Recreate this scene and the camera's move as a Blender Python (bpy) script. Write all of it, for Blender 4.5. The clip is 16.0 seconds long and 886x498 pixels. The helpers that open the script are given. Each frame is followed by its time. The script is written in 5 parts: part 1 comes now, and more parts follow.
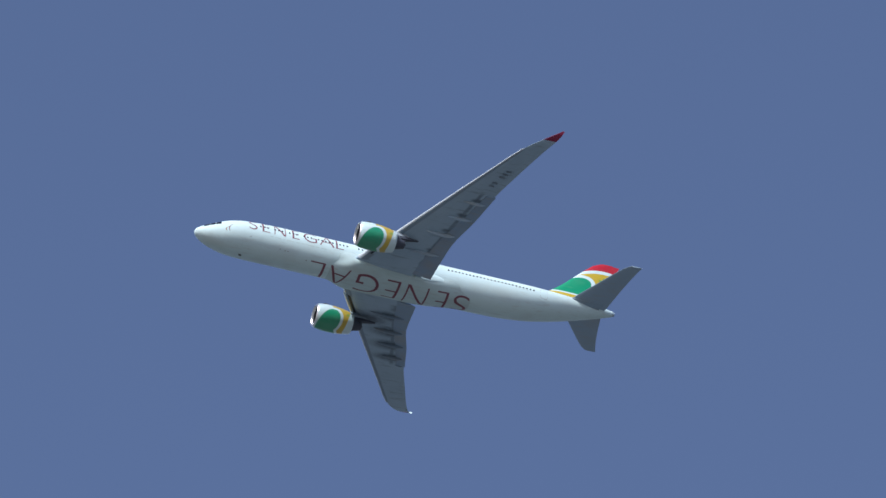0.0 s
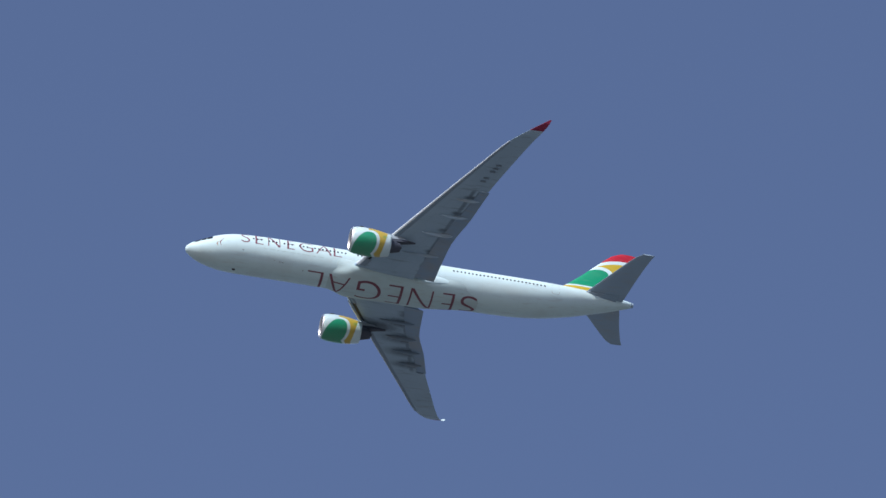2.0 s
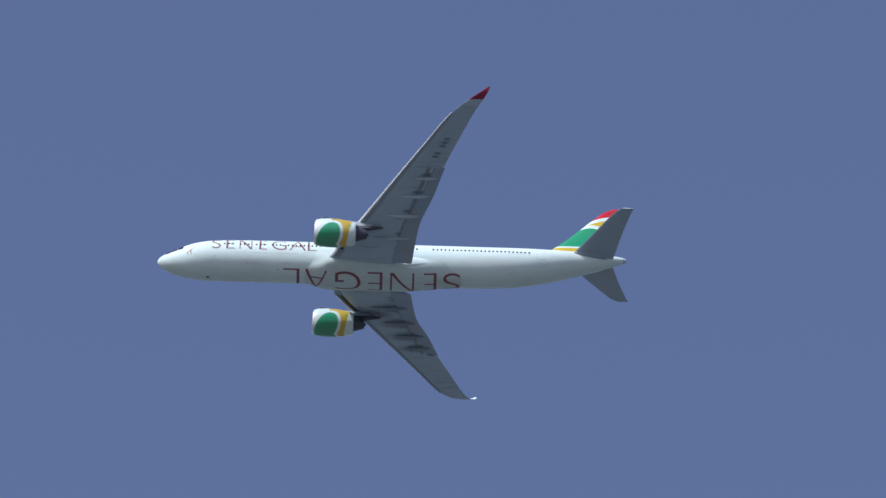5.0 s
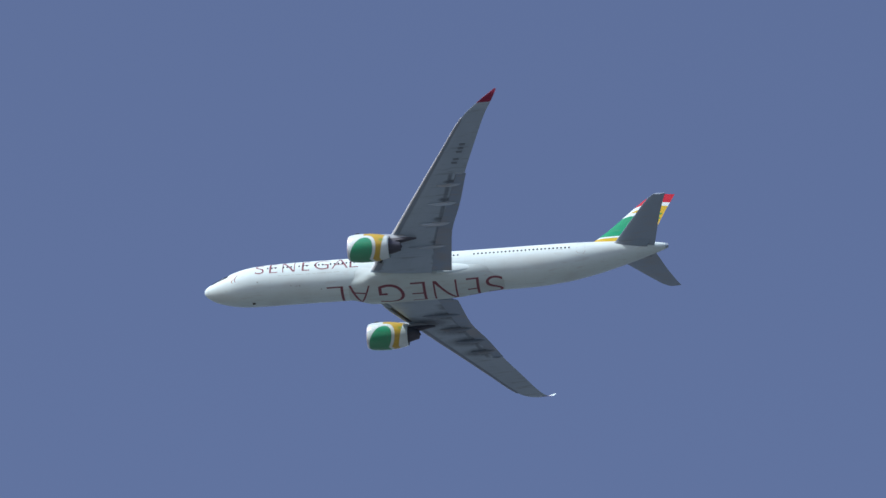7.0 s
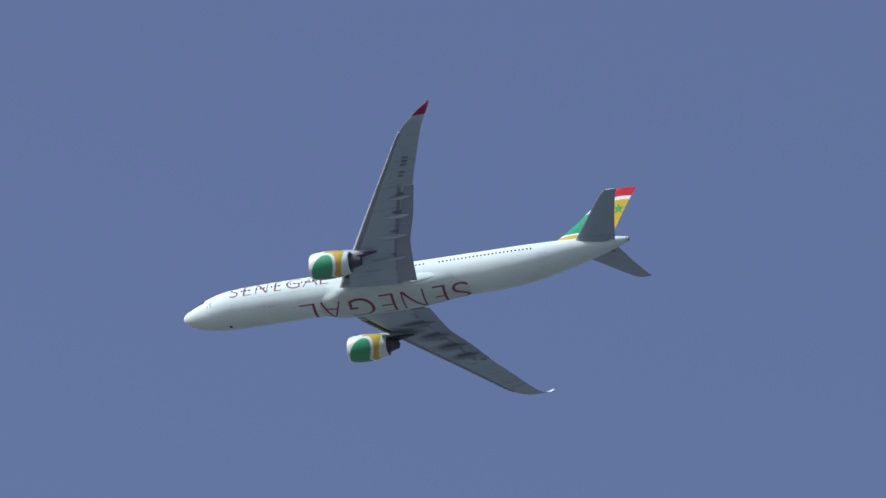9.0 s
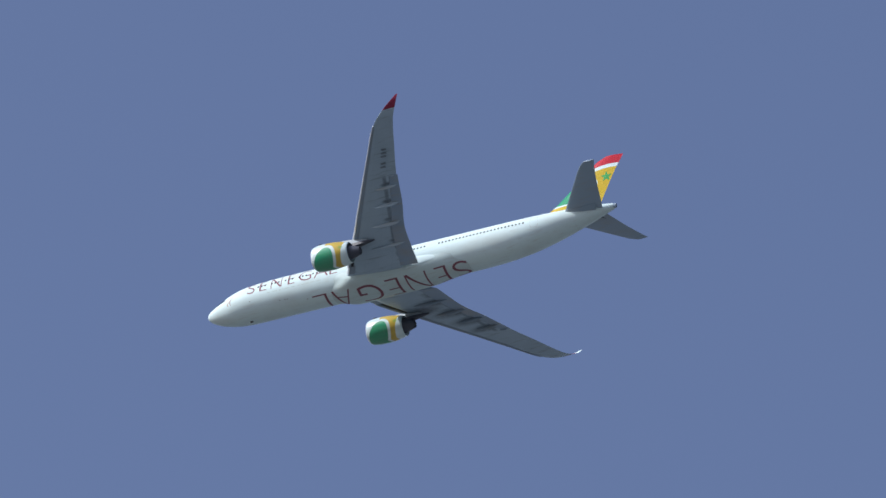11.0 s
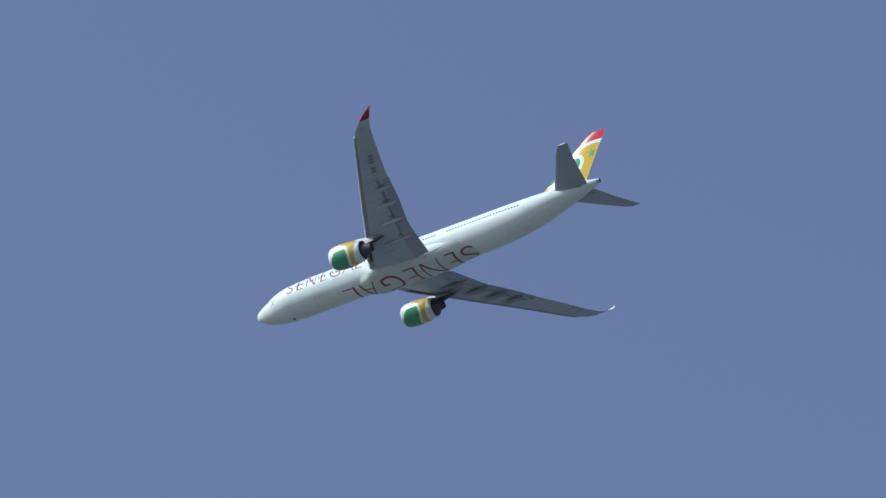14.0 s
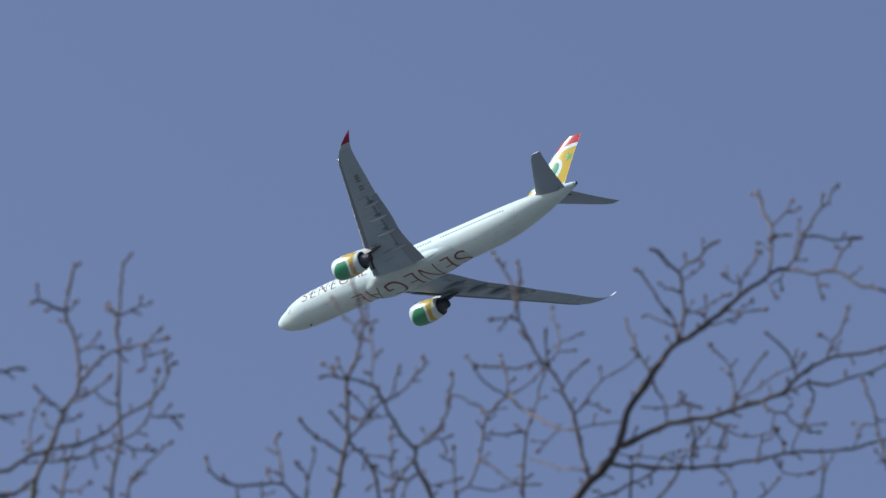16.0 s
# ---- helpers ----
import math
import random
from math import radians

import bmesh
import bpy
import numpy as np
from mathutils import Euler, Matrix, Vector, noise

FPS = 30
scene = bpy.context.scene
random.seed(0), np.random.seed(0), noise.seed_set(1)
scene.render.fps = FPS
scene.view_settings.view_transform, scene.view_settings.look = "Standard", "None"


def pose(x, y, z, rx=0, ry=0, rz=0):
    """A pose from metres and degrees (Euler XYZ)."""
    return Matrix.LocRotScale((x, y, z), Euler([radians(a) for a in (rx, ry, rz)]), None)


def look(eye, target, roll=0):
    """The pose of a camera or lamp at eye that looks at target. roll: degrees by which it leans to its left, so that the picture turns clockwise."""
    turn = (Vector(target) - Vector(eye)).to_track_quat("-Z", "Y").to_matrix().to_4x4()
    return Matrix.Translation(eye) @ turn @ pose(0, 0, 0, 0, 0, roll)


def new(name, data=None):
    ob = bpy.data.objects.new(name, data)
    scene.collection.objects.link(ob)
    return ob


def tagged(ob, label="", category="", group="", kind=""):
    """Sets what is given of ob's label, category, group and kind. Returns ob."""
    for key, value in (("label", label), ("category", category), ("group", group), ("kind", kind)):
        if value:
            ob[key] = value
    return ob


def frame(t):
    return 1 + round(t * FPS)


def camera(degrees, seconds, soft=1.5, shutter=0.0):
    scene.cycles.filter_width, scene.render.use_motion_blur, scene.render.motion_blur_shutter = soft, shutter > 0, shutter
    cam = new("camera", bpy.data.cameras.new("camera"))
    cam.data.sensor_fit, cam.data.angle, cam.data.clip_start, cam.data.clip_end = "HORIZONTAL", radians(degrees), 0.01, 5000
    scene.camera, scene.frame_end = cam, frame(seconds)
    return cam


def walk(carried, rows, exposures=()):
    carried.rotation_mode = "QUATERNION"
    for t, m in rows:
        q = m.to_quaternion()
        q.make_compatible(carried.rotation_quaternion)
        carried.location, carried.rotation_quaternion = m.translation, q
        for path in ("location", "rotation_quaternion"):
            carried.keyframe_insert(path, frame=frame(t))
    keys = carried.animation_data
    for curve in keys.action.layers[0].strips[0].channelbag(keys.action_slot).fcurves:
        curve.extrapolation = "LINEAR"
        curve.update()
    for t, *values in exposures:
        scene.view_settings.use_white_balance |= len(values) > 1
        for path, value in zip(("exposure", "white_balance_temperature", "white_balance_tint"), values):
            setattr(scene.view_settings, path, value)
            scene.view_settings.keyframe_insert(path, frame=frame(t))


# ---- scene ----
from mathutils.bvhtree import BVHTree

cam = camera(5.6, 16.0, soft=1.5)
cam.data.dof.use_dof = True
cam.data.dof.focus_distance = 1250.0
cam.data.dof.aperture_fstop = 38.0
EXPOSURES = [(0.0, 0.04, 6220, 8), (4.0, 0.07, 6310, 11), (7.0, 0.12, 6490, 13), (11.0, 0.14, 6510, 10), (14.0, 0.09, 6540, 9), (16.0, 0.06, 6570, 8)]
EYE = (0.0, 0.0, 1.6)
walk(cam, [
    (0.0, pose(*EYE, 129.6095, 0.3404, -19.3302)),
    (0.5, pose(*EYE, 129.6534, 0.1817, -17.6519)),
    (1.0, pose(*EYE, 129.7496, 0.0960, -16.0641)),
    (1.5, pose(*EYE, 129.7593, -0.0820, -14.4868)),
    (2.0, pose(*EYE, 129.7522, -0.1965, -12.7984)),
    (2.5, pose(*EYE, 129.6225, 0.0984, -10.8862)),
    (3.0, pose(*EYE, 129.6159, 0.2200, -9.1405)),
    (3.5, pose(*EYE, 129.3639, -0.1013, -7.5499)),
    (4.0, pose(*EYE, 129.2086, -0.0649, -5.5560)),
    (4.2, pose(*EYE, 129.2043, -0.1041, -4.7465)),
    (4.7, pose(*EYE, 129.1641, -0.0737, -2.6631)),
    (5.2, pose(*EYE, 129.1122, -0.0434, -0.5146)),
    (5.8, pose(*EYE, 129.0277, -0.0069, 2.1164)),
    (6.3, pose(*EYE, 128.9344, 0.0234, 4.3262)),
    (6.5, pose(*EYE, 128.8691, 0.1331, 5.3530)),
    (7.0, pose(*EYE, 128.7092, 0.1382, 7.6365)),
    (7.5, pose(*EYE, 128.5699, -0.1101, 9.5919)),
    (8.0, pose(*EYE, 128.3462, -0.0125, 11.6834)),
    (8.5, pose(*EYE, 128.0450, -0.1157, 13.7132)),
    (8.7, pose(*EYE, 127.9657, -0.3425, 14.3430)),
    (9.2, pose(*EYE, 127.6341, -0.3105, 16.4847)),
    (9.8, pose(*EYE, 127.1709, -0.2721, 19.0204)),
    (10.4, pose(*EYE, 126.6476, -0.2336, 21.5126)),
    (11.0, pose(*EYE, 126.0752, -0.1952, 23.9506)),
    (11.5, pose(*EYE, 125.7088, -0.3697, 25.8785)),
    (12.0, pose(*EYE, 125.2579, -0.5404, 27.6653)),
    (12.5, pose(*EYE, 124.6624, -0.5221, 29.4391)),
    (13.0, pose(*EYE, 124.0061, -0.1401, 31.3580)),
    (13.5, pose(*EYE, 123.5049, -0.0300, 33.2058)),
    (14.0, pose(*EYE, 123.0037, 0.0690, 35.0815)),
    (14.5, pose(*EYE, 122.4625, 0.1972, 36.7640)),
    (15.0, pose(*EYE, 121.8104, 0.2604, 38.3503)),
    (15.5, pose(*EYE, 121.1915, 0.3495, 39.6011)),
    (16.0, pose(*EYE, 120.5796, 0.6602, 41.1963)),
], EXPOSURES)

# ---- daylight ----
SUN_WAY = Vector((-0.545, -0.545, 0.64)).normalized()
world = bpy.data.worlds.new("sky")
scene.world = world
world.use_nodes = True
wn = world.node_tree.nodes
sky = wn.new("ShaderNodeTexSky")
sky.sky_type = "NISHITA"
sky.sun_disc = False
sky.sun_elevation = math.asin(SUN_WAY.z)
sky.sun_rotation = math.atan2(SUN_WAY.x, SUN_WAY.y)
sky.altitude = 50
sky.air_density = 1.0
sky.dust_density = 2.2
sky.ozone_density = 2.0
wn["Background"].inputs["Strength"].default_value = 0.1165
hue = wn.new("ShaderNodeMix")
hue.data_type, hue.blend_type = "RGBA", "MULTIPLY"
hue.inputs[0].default_value = 1.0
hue.inputs[7].default_value = (1.06, 0.98, 1.08, 1)
world.node_tree.links.new(sky.outputs[0], hue.inputs[6])
world.node_tree.links.new(hue.outputs[2], wn["Background"].inputs["Color"])
sun_data = bpy.data.lights.new("sun", "SUN")
sun_data.energy, sun_data.angle, sun_data.color = 3.75, radians(0.53), (1.0, 0.97, 0.92)
sun = new("sun", sun_data)
sun.matrix_world = look(SUN_WAY * 100, (0, 0, 0))


# ---- materials ----
class Nodes:
    """A material with a few short ways to add nodes."""

    def __init__(self, name, rough=0.5, metal=0.0, coat=0.0):
        self.mat = bpy.data.materials.new(name)
        self.mat.use_nodes = True
        self.tree = self.mat.node_tree
        self.bsdf = self.tree.nodes["Principled BSDF"]
        self.bsdf.inputs["Roughness"].default_value = rough
        self.bsdf.inputs["Metallic"].default_value = metal
        self.bsdf.inputs["Specular IOR Level"].default_value = 0.5
        self.bsdf.inputs["Coat Weight"].default_value = coat
        self.bsdf.inputs["Coat Roughness"].default_value = 0.04
        self.place = self.tree.nodes.new("ShaderNodeTexCoord").outputs["Object"]
        split = self.tree.nodes.new("ShaderNodeSeparateXYZ")
        self.link(self.place, split.inputs[0])
        self.x, self.y, self.z = split.outputs

    def link(self, a, b):
        if isinstance(a, (int, float)):
            b.default_value = a
        elif isinstance(a, tuple):
            b.default_value = (*a, 1)
        else:
            self.tree.links.new(a, b)

    def math(self, op, *values):
        n = self.tree.nodes.new("ShaderNodeMath")
        n.operation = op
        for value, slot in zip(values, n.inputs):
            self.link(value, slot)
        return n.outputs[0]

    def add(self, a, b):
        return self.math("ADD", a, b)

    def mul(self, a, b):
        return self.math("MULTIPLY", a, b)

    def step(self, value, low, high):
        n = self.tree.nodes.new("ShaderNodeMapRange")
        n.interpolation_type = "SMOOTHSTEP"
        self.link(value, n.inputs[0])
        n.inputs[1].default_value, n.inputs[2].default_value = low, high
        return n.outputs[0]

    def noise(self, size, detail=3.0, stretch=(1, 1, 1)):
        m = self.tree.nodes.new("ShaderNodeMapping")
        m.inputs["Scale"].default_value = stretch
        n = self.tree.nodes.new("ShaderNodeTexNoise")
        n.inputs["Scale"].default_value = 1 / size
        n.inputs["Detail"].default_value = detail
        self.link(self.place, m.inputs[0])
        self.link(m.outputs[0], n.inputs["Vector"])
        return n.outputs["Fac"]

    def mix(self, fac, a, b):
        n = self.tree.nodes.new("ShaderNodeMix")
        n.data_type = "RGBA"
        self.link(fac, n.inputs[0])
        self.link(a, n.inputs[6])
        self.link(b, n.inputs[7])
        return n.outputs[2]

    def ellipse(self, u, v, cu, cv, ru, rv, lean=0.0, soft=0.03):
        """1 within an ellipse in the plane of u and v, leaning by so many degrees."""
        c, s = math.cos(radians(lean)), math.sin(radians(lean))
        du, dv = self.add(u, -cu), self.add(v, -cv)
        a = self.mul(self.add(self.mul(du, c), self.mul(dv, s)), 1 / ru)
        b = self.mul(self.add(self.mul(dv, c), self.mul(du, -s)), 1 / rv)
        d = self.math("SQRT", self.add(self.mul(a, a), self.mul(b, b)))
        return self.step(d, 1 + soft, 1 - soft)

    def colour(self, c):
        self.link(c, self.bsdf.inputs["Base Color"])
        return self

    def bump(self, height, depth):
        n = self.tree.nodes.new("ShaderNodeBump")
        n.inputs["Strength"].default_value = 1.0
        n.inputs["Distance"].default_value = depth
        self.link(height, n.inputs["Height"])
        self.link(n.outputs[0], self.bsdf.inputs["Normal"])
        return self


WHITE, GREEN, YELLOW, RED = (0.605, 0.775, 0.81), (0.018, 0.29, 0.155), (0.53, 0.395, 0.045), (0.45, 0.024, 0.045)
LETTER_RED = (0.205, 0.082, 0.115)


def worn(n, colour, dirt=0.14, along=6.0):
    """Faint streaks along the stream and wider stains on a paint colour."""
    streak = n.step(n.noise(0.35, 4.0, (1 / along, 1, 1)), 0.50, 0.75)
    stain = n.step(n.noise(2.6, 3.0, (0.5, 1, 1)), 0.45, 0.75)
    fac = n.mul(n.math("MAXIMUM", streak, stain), dirt)
    return n.mix(fac, colour, (0.34, 0.33, 0.30))


def frame_lines(n, colour, pitch, dark=0.10):
    """Hairline joints round the skin, every so many metres."""
    w = n.math("ABSOLUTE", n.add(n.math("FRACT", n.mul(n.x, 1 / pitch)), -0.5))
    return n.mix(n.mul(n.step(w, 0.012, 0.0), dark), colour, (0.25, 0.25, 0.25))


def paint(name, colour, rough=0.32, coat=0.25, dirt=0.14, pitch=0.0, gloss=0.2):
    n = Nodes(name, rough, 0.0, coat)
    n.bsdf.inputs["Specular IOR Level"].default_value = gloss
    c = worn(n, colour, dirt)
    if pitch:
        c = frame_lines(n, c, pitch)
    n.colour(c).bump(n.noise(1.8, 2.0), 0.006)
    return n.mat


def metal(name, colour, rough=0.3, dirt=0.3):
    n = Nodes(name, rough, 1.0)
    n.colour(worn(n, colour, dirt, 2.0))
    return n.mat


def plain(name, colour, rough=0.5, spread=0.15):
    n = Nodes(name, rough)
    dark = tuple(c * (1 - 2 * spread) for c in colour)
    n.colour(n.mix(n.noise(0.4, 4.0), dark, colour))
    return n.mat


def fin_paint():
    """White fin with a yellow foot stripe, a green leaf form, a yellow field and a red cap."""
    n = Nodes("fin_livery", 0.22, 0.0, 0.0)
    n.bsdf.inputs["Specular IOR Level"].default_value = 0.15
    u, v = n.x, n.z
    back = n.mul(n.add(u, 59.3), -1.0)                       # metres behind the leading edge of the cap
    bow = n.add(n.mul(back, 0.30), n.mul(n.mul(back, back), -0.055))
    top = n.add(v, n.mul(bow, -1.0))
    c = YELLOW
    c = n.mix(n.ellipse(u, v, -56.4, 4.9, 4.0, 2.15, -30, 0.012), c, WHITE)
    c = n.mix(n.ellipse(u, v, -56.4, 4.9, 3.35, 1.60, -30, 0.014), c, GREEN)
    c = n.mix(n.mul(n.mul(n.step(v, 3.72, 3.66), n.step(v, 3.40, 3.46)), n.step(u, -59.4, -58.9)), c, WHITE)
    c = n.mix(n.step(v, 3.46, 3.40), c, YELLOW)
    c = n.mix(n.step(v, 2.82, 2.76), c, WHITE)
    c = n.mix(n.step(top, 8.24, 8.29), c, WHITE)
    c = n.mix(n.step(top, 8.82, 8.87), c, RED)
    n.colour(worn(n, c, 0.08)).bump(n.noise(1.6, 2.0), 0.004)
    return n.mat


def cowl_paint():
    """White engine cowl: a green blob on each flank, a white border, a yellow band behind and above it."""
    n = Nodes("cowl_livery", 0.28, 0.0, 0.4)
    u = n.mul(n.x, -1.0)                       # metres behind the lip
    side = n.math("ABSOLUTE", n.y)
    v = n.mul(n.math("ARCTAN2", side, n.mul(n.z, -1.0)), 1.85)   # metres round from the keel
    lean = n.add(n.mul(v, 0.17), 4.3)
    band = n.mul(n.step(u, 2.15, 2.3), n.step(n.add(u, n.mul(lean, -1.0)), 0.05, -0.05))
    c = n.mix(band, WHITE, YELLOW)
    c = n.mix(n.ellipse(u, v, 1.96, 1.02, 1.72, 2.70, -24, 0.03), c, WHITE)
    c = n.mix(n.ellipse(u, v, 1.88, 1.0, 1.40, 2.30, -24, 0.04), c, GREEN)
    c = n.mix(n.mul(n.ellipse(u, v, 4.6, 2.9, 0.30, 0.24, 20, 0.7), 0.6), c, (0.10, 0.36, 0.07))
    joint = n.math("ABSOLUTE", n.add(u, -2.9))
    c = n.mix(n.mul(n.step(joint, 0.03, 0.01), 0.25), c, (0.2, 0.2, 0.2))
    n.colour(worn(n, c, 0.10, 3.0))
    return n.mat


def wing_paint():
    """Light grey wing paint with spanwise and chordwise joints, oil streaks along the stream."""
    n = Nodes("wing_grey", 0.42, 0.0, 0.0)
    n.bsdf.inputs["Specular IOR Level"].default_value = 0.2
    c = n.mix(n.noise(3.0, 3.0), (0.31, 0.425, 0.53), (0.38, 0.51, 0.63))
    streak = n.step(n.noise(0.45, 5.0, (0.12, 1, 1)), 0.56, 0.72)
    c = n.mix(n.mul(streak, 0.40), c, (0.16, 0.17, 0.19))
    side = n.math("ABSOLUTE", n.y)
    rib = n.math("ABSOLUTE", n.add(n.math("FRACT", n.mul(side, 1 / 2.4)), -0.5))
    c = n.mix(n.mul(n.step(rib, 0.03, 0.0), 0.09), c, (0.08, 0.08, 0.085))
    slant = n.add(n.x, n.mul(side, 0.52))
    spar = n.math("ABSOLUTE", n.add(n.math("FRACT", n.mul(slant, 1 / 2.1)), -0.5))
    c = n.mix(n.mul(n.step(spar, 0.03, 0.0), 0.07), c, (0.09, 0.09, 0.095))
    # soot and shade painted round the flap hinges: one smudge beside each track fairing, a longer one near the root
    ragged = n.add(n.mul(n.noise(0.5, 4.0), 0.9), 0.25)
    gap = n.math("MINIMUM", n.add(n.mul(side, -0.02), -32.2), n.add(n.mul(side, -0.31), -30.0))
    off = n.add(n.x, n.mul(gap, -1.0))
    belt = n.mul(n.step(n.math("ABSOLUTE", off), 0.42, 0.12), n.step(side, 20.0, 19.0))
    soot_shade = n.mul(belt, 0.75)
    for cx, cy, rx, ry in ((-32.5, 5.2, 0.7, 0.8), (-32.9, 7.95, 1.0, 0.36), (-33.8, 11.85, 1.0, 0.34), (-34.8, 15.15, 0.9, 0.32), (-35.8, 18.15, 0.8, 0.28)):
        soot_shade = n.math("MAXIMUM", n.ellipse(n.x, side, cx, cy, rx, ry, 0, 0.55), soot_shade)
    # soot and shade painted heavier under the starboard wing, also behind its engine
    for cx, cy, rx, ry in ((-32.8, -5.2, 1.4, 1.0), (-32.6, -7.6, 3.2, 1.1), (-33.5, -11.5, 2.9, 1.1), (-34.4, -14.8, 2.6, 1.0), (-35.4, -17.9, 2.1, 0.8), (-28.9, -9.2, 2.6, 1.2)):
        soot_shade = n.math("MAXIMUM", n.mul(n.ellipse(n.x, n.y, cx, cy, rx, ry, 0, 0.75), 1.12), soot_shade)
    c = n.mix(n.math("MINIMUM", n.mul(soot_shade, ragged), 0.74), c, (0.06, 0.08, 0.105))
    n.colour(c).bump(n.noise(0.9, 3.0), 0.004)
    return n.mat


def bark(name, colour, size):
    n = Nodes(name, 0.85)
    c = n.mix(n.noise(size, 5.0, (1, 1, 0.3)), tuple(v * 0.45 for v in colour), colour)
    c = n.mix(n.step(n.noise(size * 5, 2.0), 0.55, 0.7), c, (0.10, 0.11, 0.075))
    n.colour(c).bump(n.noise(size, 5.0, (1, 1, 0.3)), size * 0.3)
    return n.mat


def meadow():
    n = Nodes("meadow", 0.9)
    c = n.mix(n.noise(0.6, 6.0), (0.049, 0.056, 0.042), (0.082, 0.09, 0.069))
    c = n.mix(n.step(n.noise(160.0, 4.0), 0.42, 0.52), c, (0.118, 0.123, 0.126))
    c = n.mix(n.step(n.noise(310.0, 3.0), 0.50, 0.57), c, (0.166, 0.171, 0.176))
    near = n.math("SQRT", n.add(n.mul(n.x, n.x), n.mul(n.y, n.y)))
    turf = n.mix(n.noise(0.5, 6.0), (0.045, 0.07, 0.028), (0.085, 0.11, 0.05))
    turf = n.mix(n.step(n.noise(2.5, 4.0), 0.5, 0.7), turf, (0.13, 0.12, 0.075))
    c = n.mix(n.step(near, 110.0, 50.0), c, turf)
    n.colour(c).bump(n.noise(0.15, 5.0), 0.03)
    return n.mat


M_WHITE = paint("white_paint", WHITE, 0.42, 0.0, 0.20, pitch=2.65, gloss=0.05)
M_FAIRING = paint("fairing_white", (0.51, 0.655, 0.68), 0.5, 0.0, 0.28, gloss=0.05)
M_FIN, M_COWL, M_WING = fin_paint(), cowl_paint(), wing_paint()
M_TAIL_GREY = paint("tailplane_grey", (0.29, 0.40, 0.515), 0.45, 0.15, 0.3)
M_FLAP = paint("flap_grey", (0.25, 0.35, 0.47), 0.42, 0.1, 0.5)
M_FAIR_DARK = paint("dark_fairing_grey", (0.22, 0.295, 0.375), 0.5, 0.0, 0.5)
M_FAIR = paint("track_fairing_grey", (0.34, 0.465, 0.59), 0.45, 0.1, 0.4)
M_COVE = plain("cove_dark", (0.30, 0.34, 0.38), 0.6)
M_RED = paint("winglet_red", (0.22, 0.024, 0.065), 0.4, 0.1, 0.08)
M_STAR = paint("star_green", (0.06, 0.36, 0.10), 0.3, 0.3, 0.05)
M_LETTER = paint("letter_red", LETTER_RED, 0.6, 0.0, 0.05)
M_MARK = plain("marking_dark", (0.035, 0.038, 0.045), 0.5)
M_BAR = plain("bar_dark", (0.20, 0.265, 0.33), 0.5)
M_SLAT = paint("slat_grey", (0.25, 0.335, 0.43), 0.45, 0.0, 0.3)
M_EDGE = paint("slat_front_alloy", (0.62, 0.70, 0.76), 0.30, 0.3, 0.04, gloss=0.8)
M_LIP = metal("lip_alloy", (0.90, 0.90, 0.91), 0.34)
M_CORE = plain("exhaust_alloy", (0.06, 0.073, 0.105), 0.5)
M_DARK = plain("duct_dark", (0.03, 0.036, 0.046), 0.5)
M_BLADE = metal("fan_titanium", (0.13, 0.14, 0.16), 0.35)
M_GLASS = Nodes("window_glass", 0.06).colour((0.012, 0.014, 0.018)).mat
M_GOLD = plain("stroke_gold", (0.35, 0.16, 0.06), 0.4)
M_BARK, M_TWIG, M_BUD = bark("bark", (0.095, 0.085, 0.088), 0.05), bark("twig_bark", (0.21, 0.185, 0.19), 0.01), bark("bud_scale", (0.25, 0.185, 0.185), 0.006)
M_MEADOW = meadow()


# ---- mesh helpers ----
def part(name, bm, material, parent=None, label=""):
    """Link a bmesh as one mesh object under a thing or a part."""
    mesh = bpy.data.meshes.new(name)
    bm.to_mesh(mesh)
    bm.free()
    return place(name, mesh, material, parent, label)


def place(name, mesh, material, parent=None, label=""):
    if material and not mesh.materials:
        mesh.materials.append(material)
    ob = new(name, mesh)
    ob.parent = parent
    return tagged(ob, label) if label else ob


def smooth(bm, angle=35):
    for face in bm.faces:
        face.smooth = True
    for edge in bm.edges:
        if len(edge.link_faces) == 2 and edge.calc_face_angle(0) > radians(angle):
            edge.smooth = False
    return bm


def loft(rings, closed=True, caps=(True, True), bm=None):
    """A skin through rings of equally many points."""
    bm = bm or bmesh.new()
    made = [[bm.verts.new(p) for p in ring] for ring in rings]
    count = len(made[0])
    for a, b in zip(made, made[1:]):
        for i in range(count if closed else count - 1):
            j = (i + 1) % count
            bm.faces.new((a[i], a[j], b[j], b[i]))
    if caps[0]:
        bm.faces.new(made[0][::-1])
    if caps[1]:
        bm.faces.new(made[-1])
    bmesh.ops.remove_doubles(bm, verts=bm.verts, dist=1e-5)
    bmesh.ops.recalc_face_normals(bm, faces=bm.faces)
    return bm


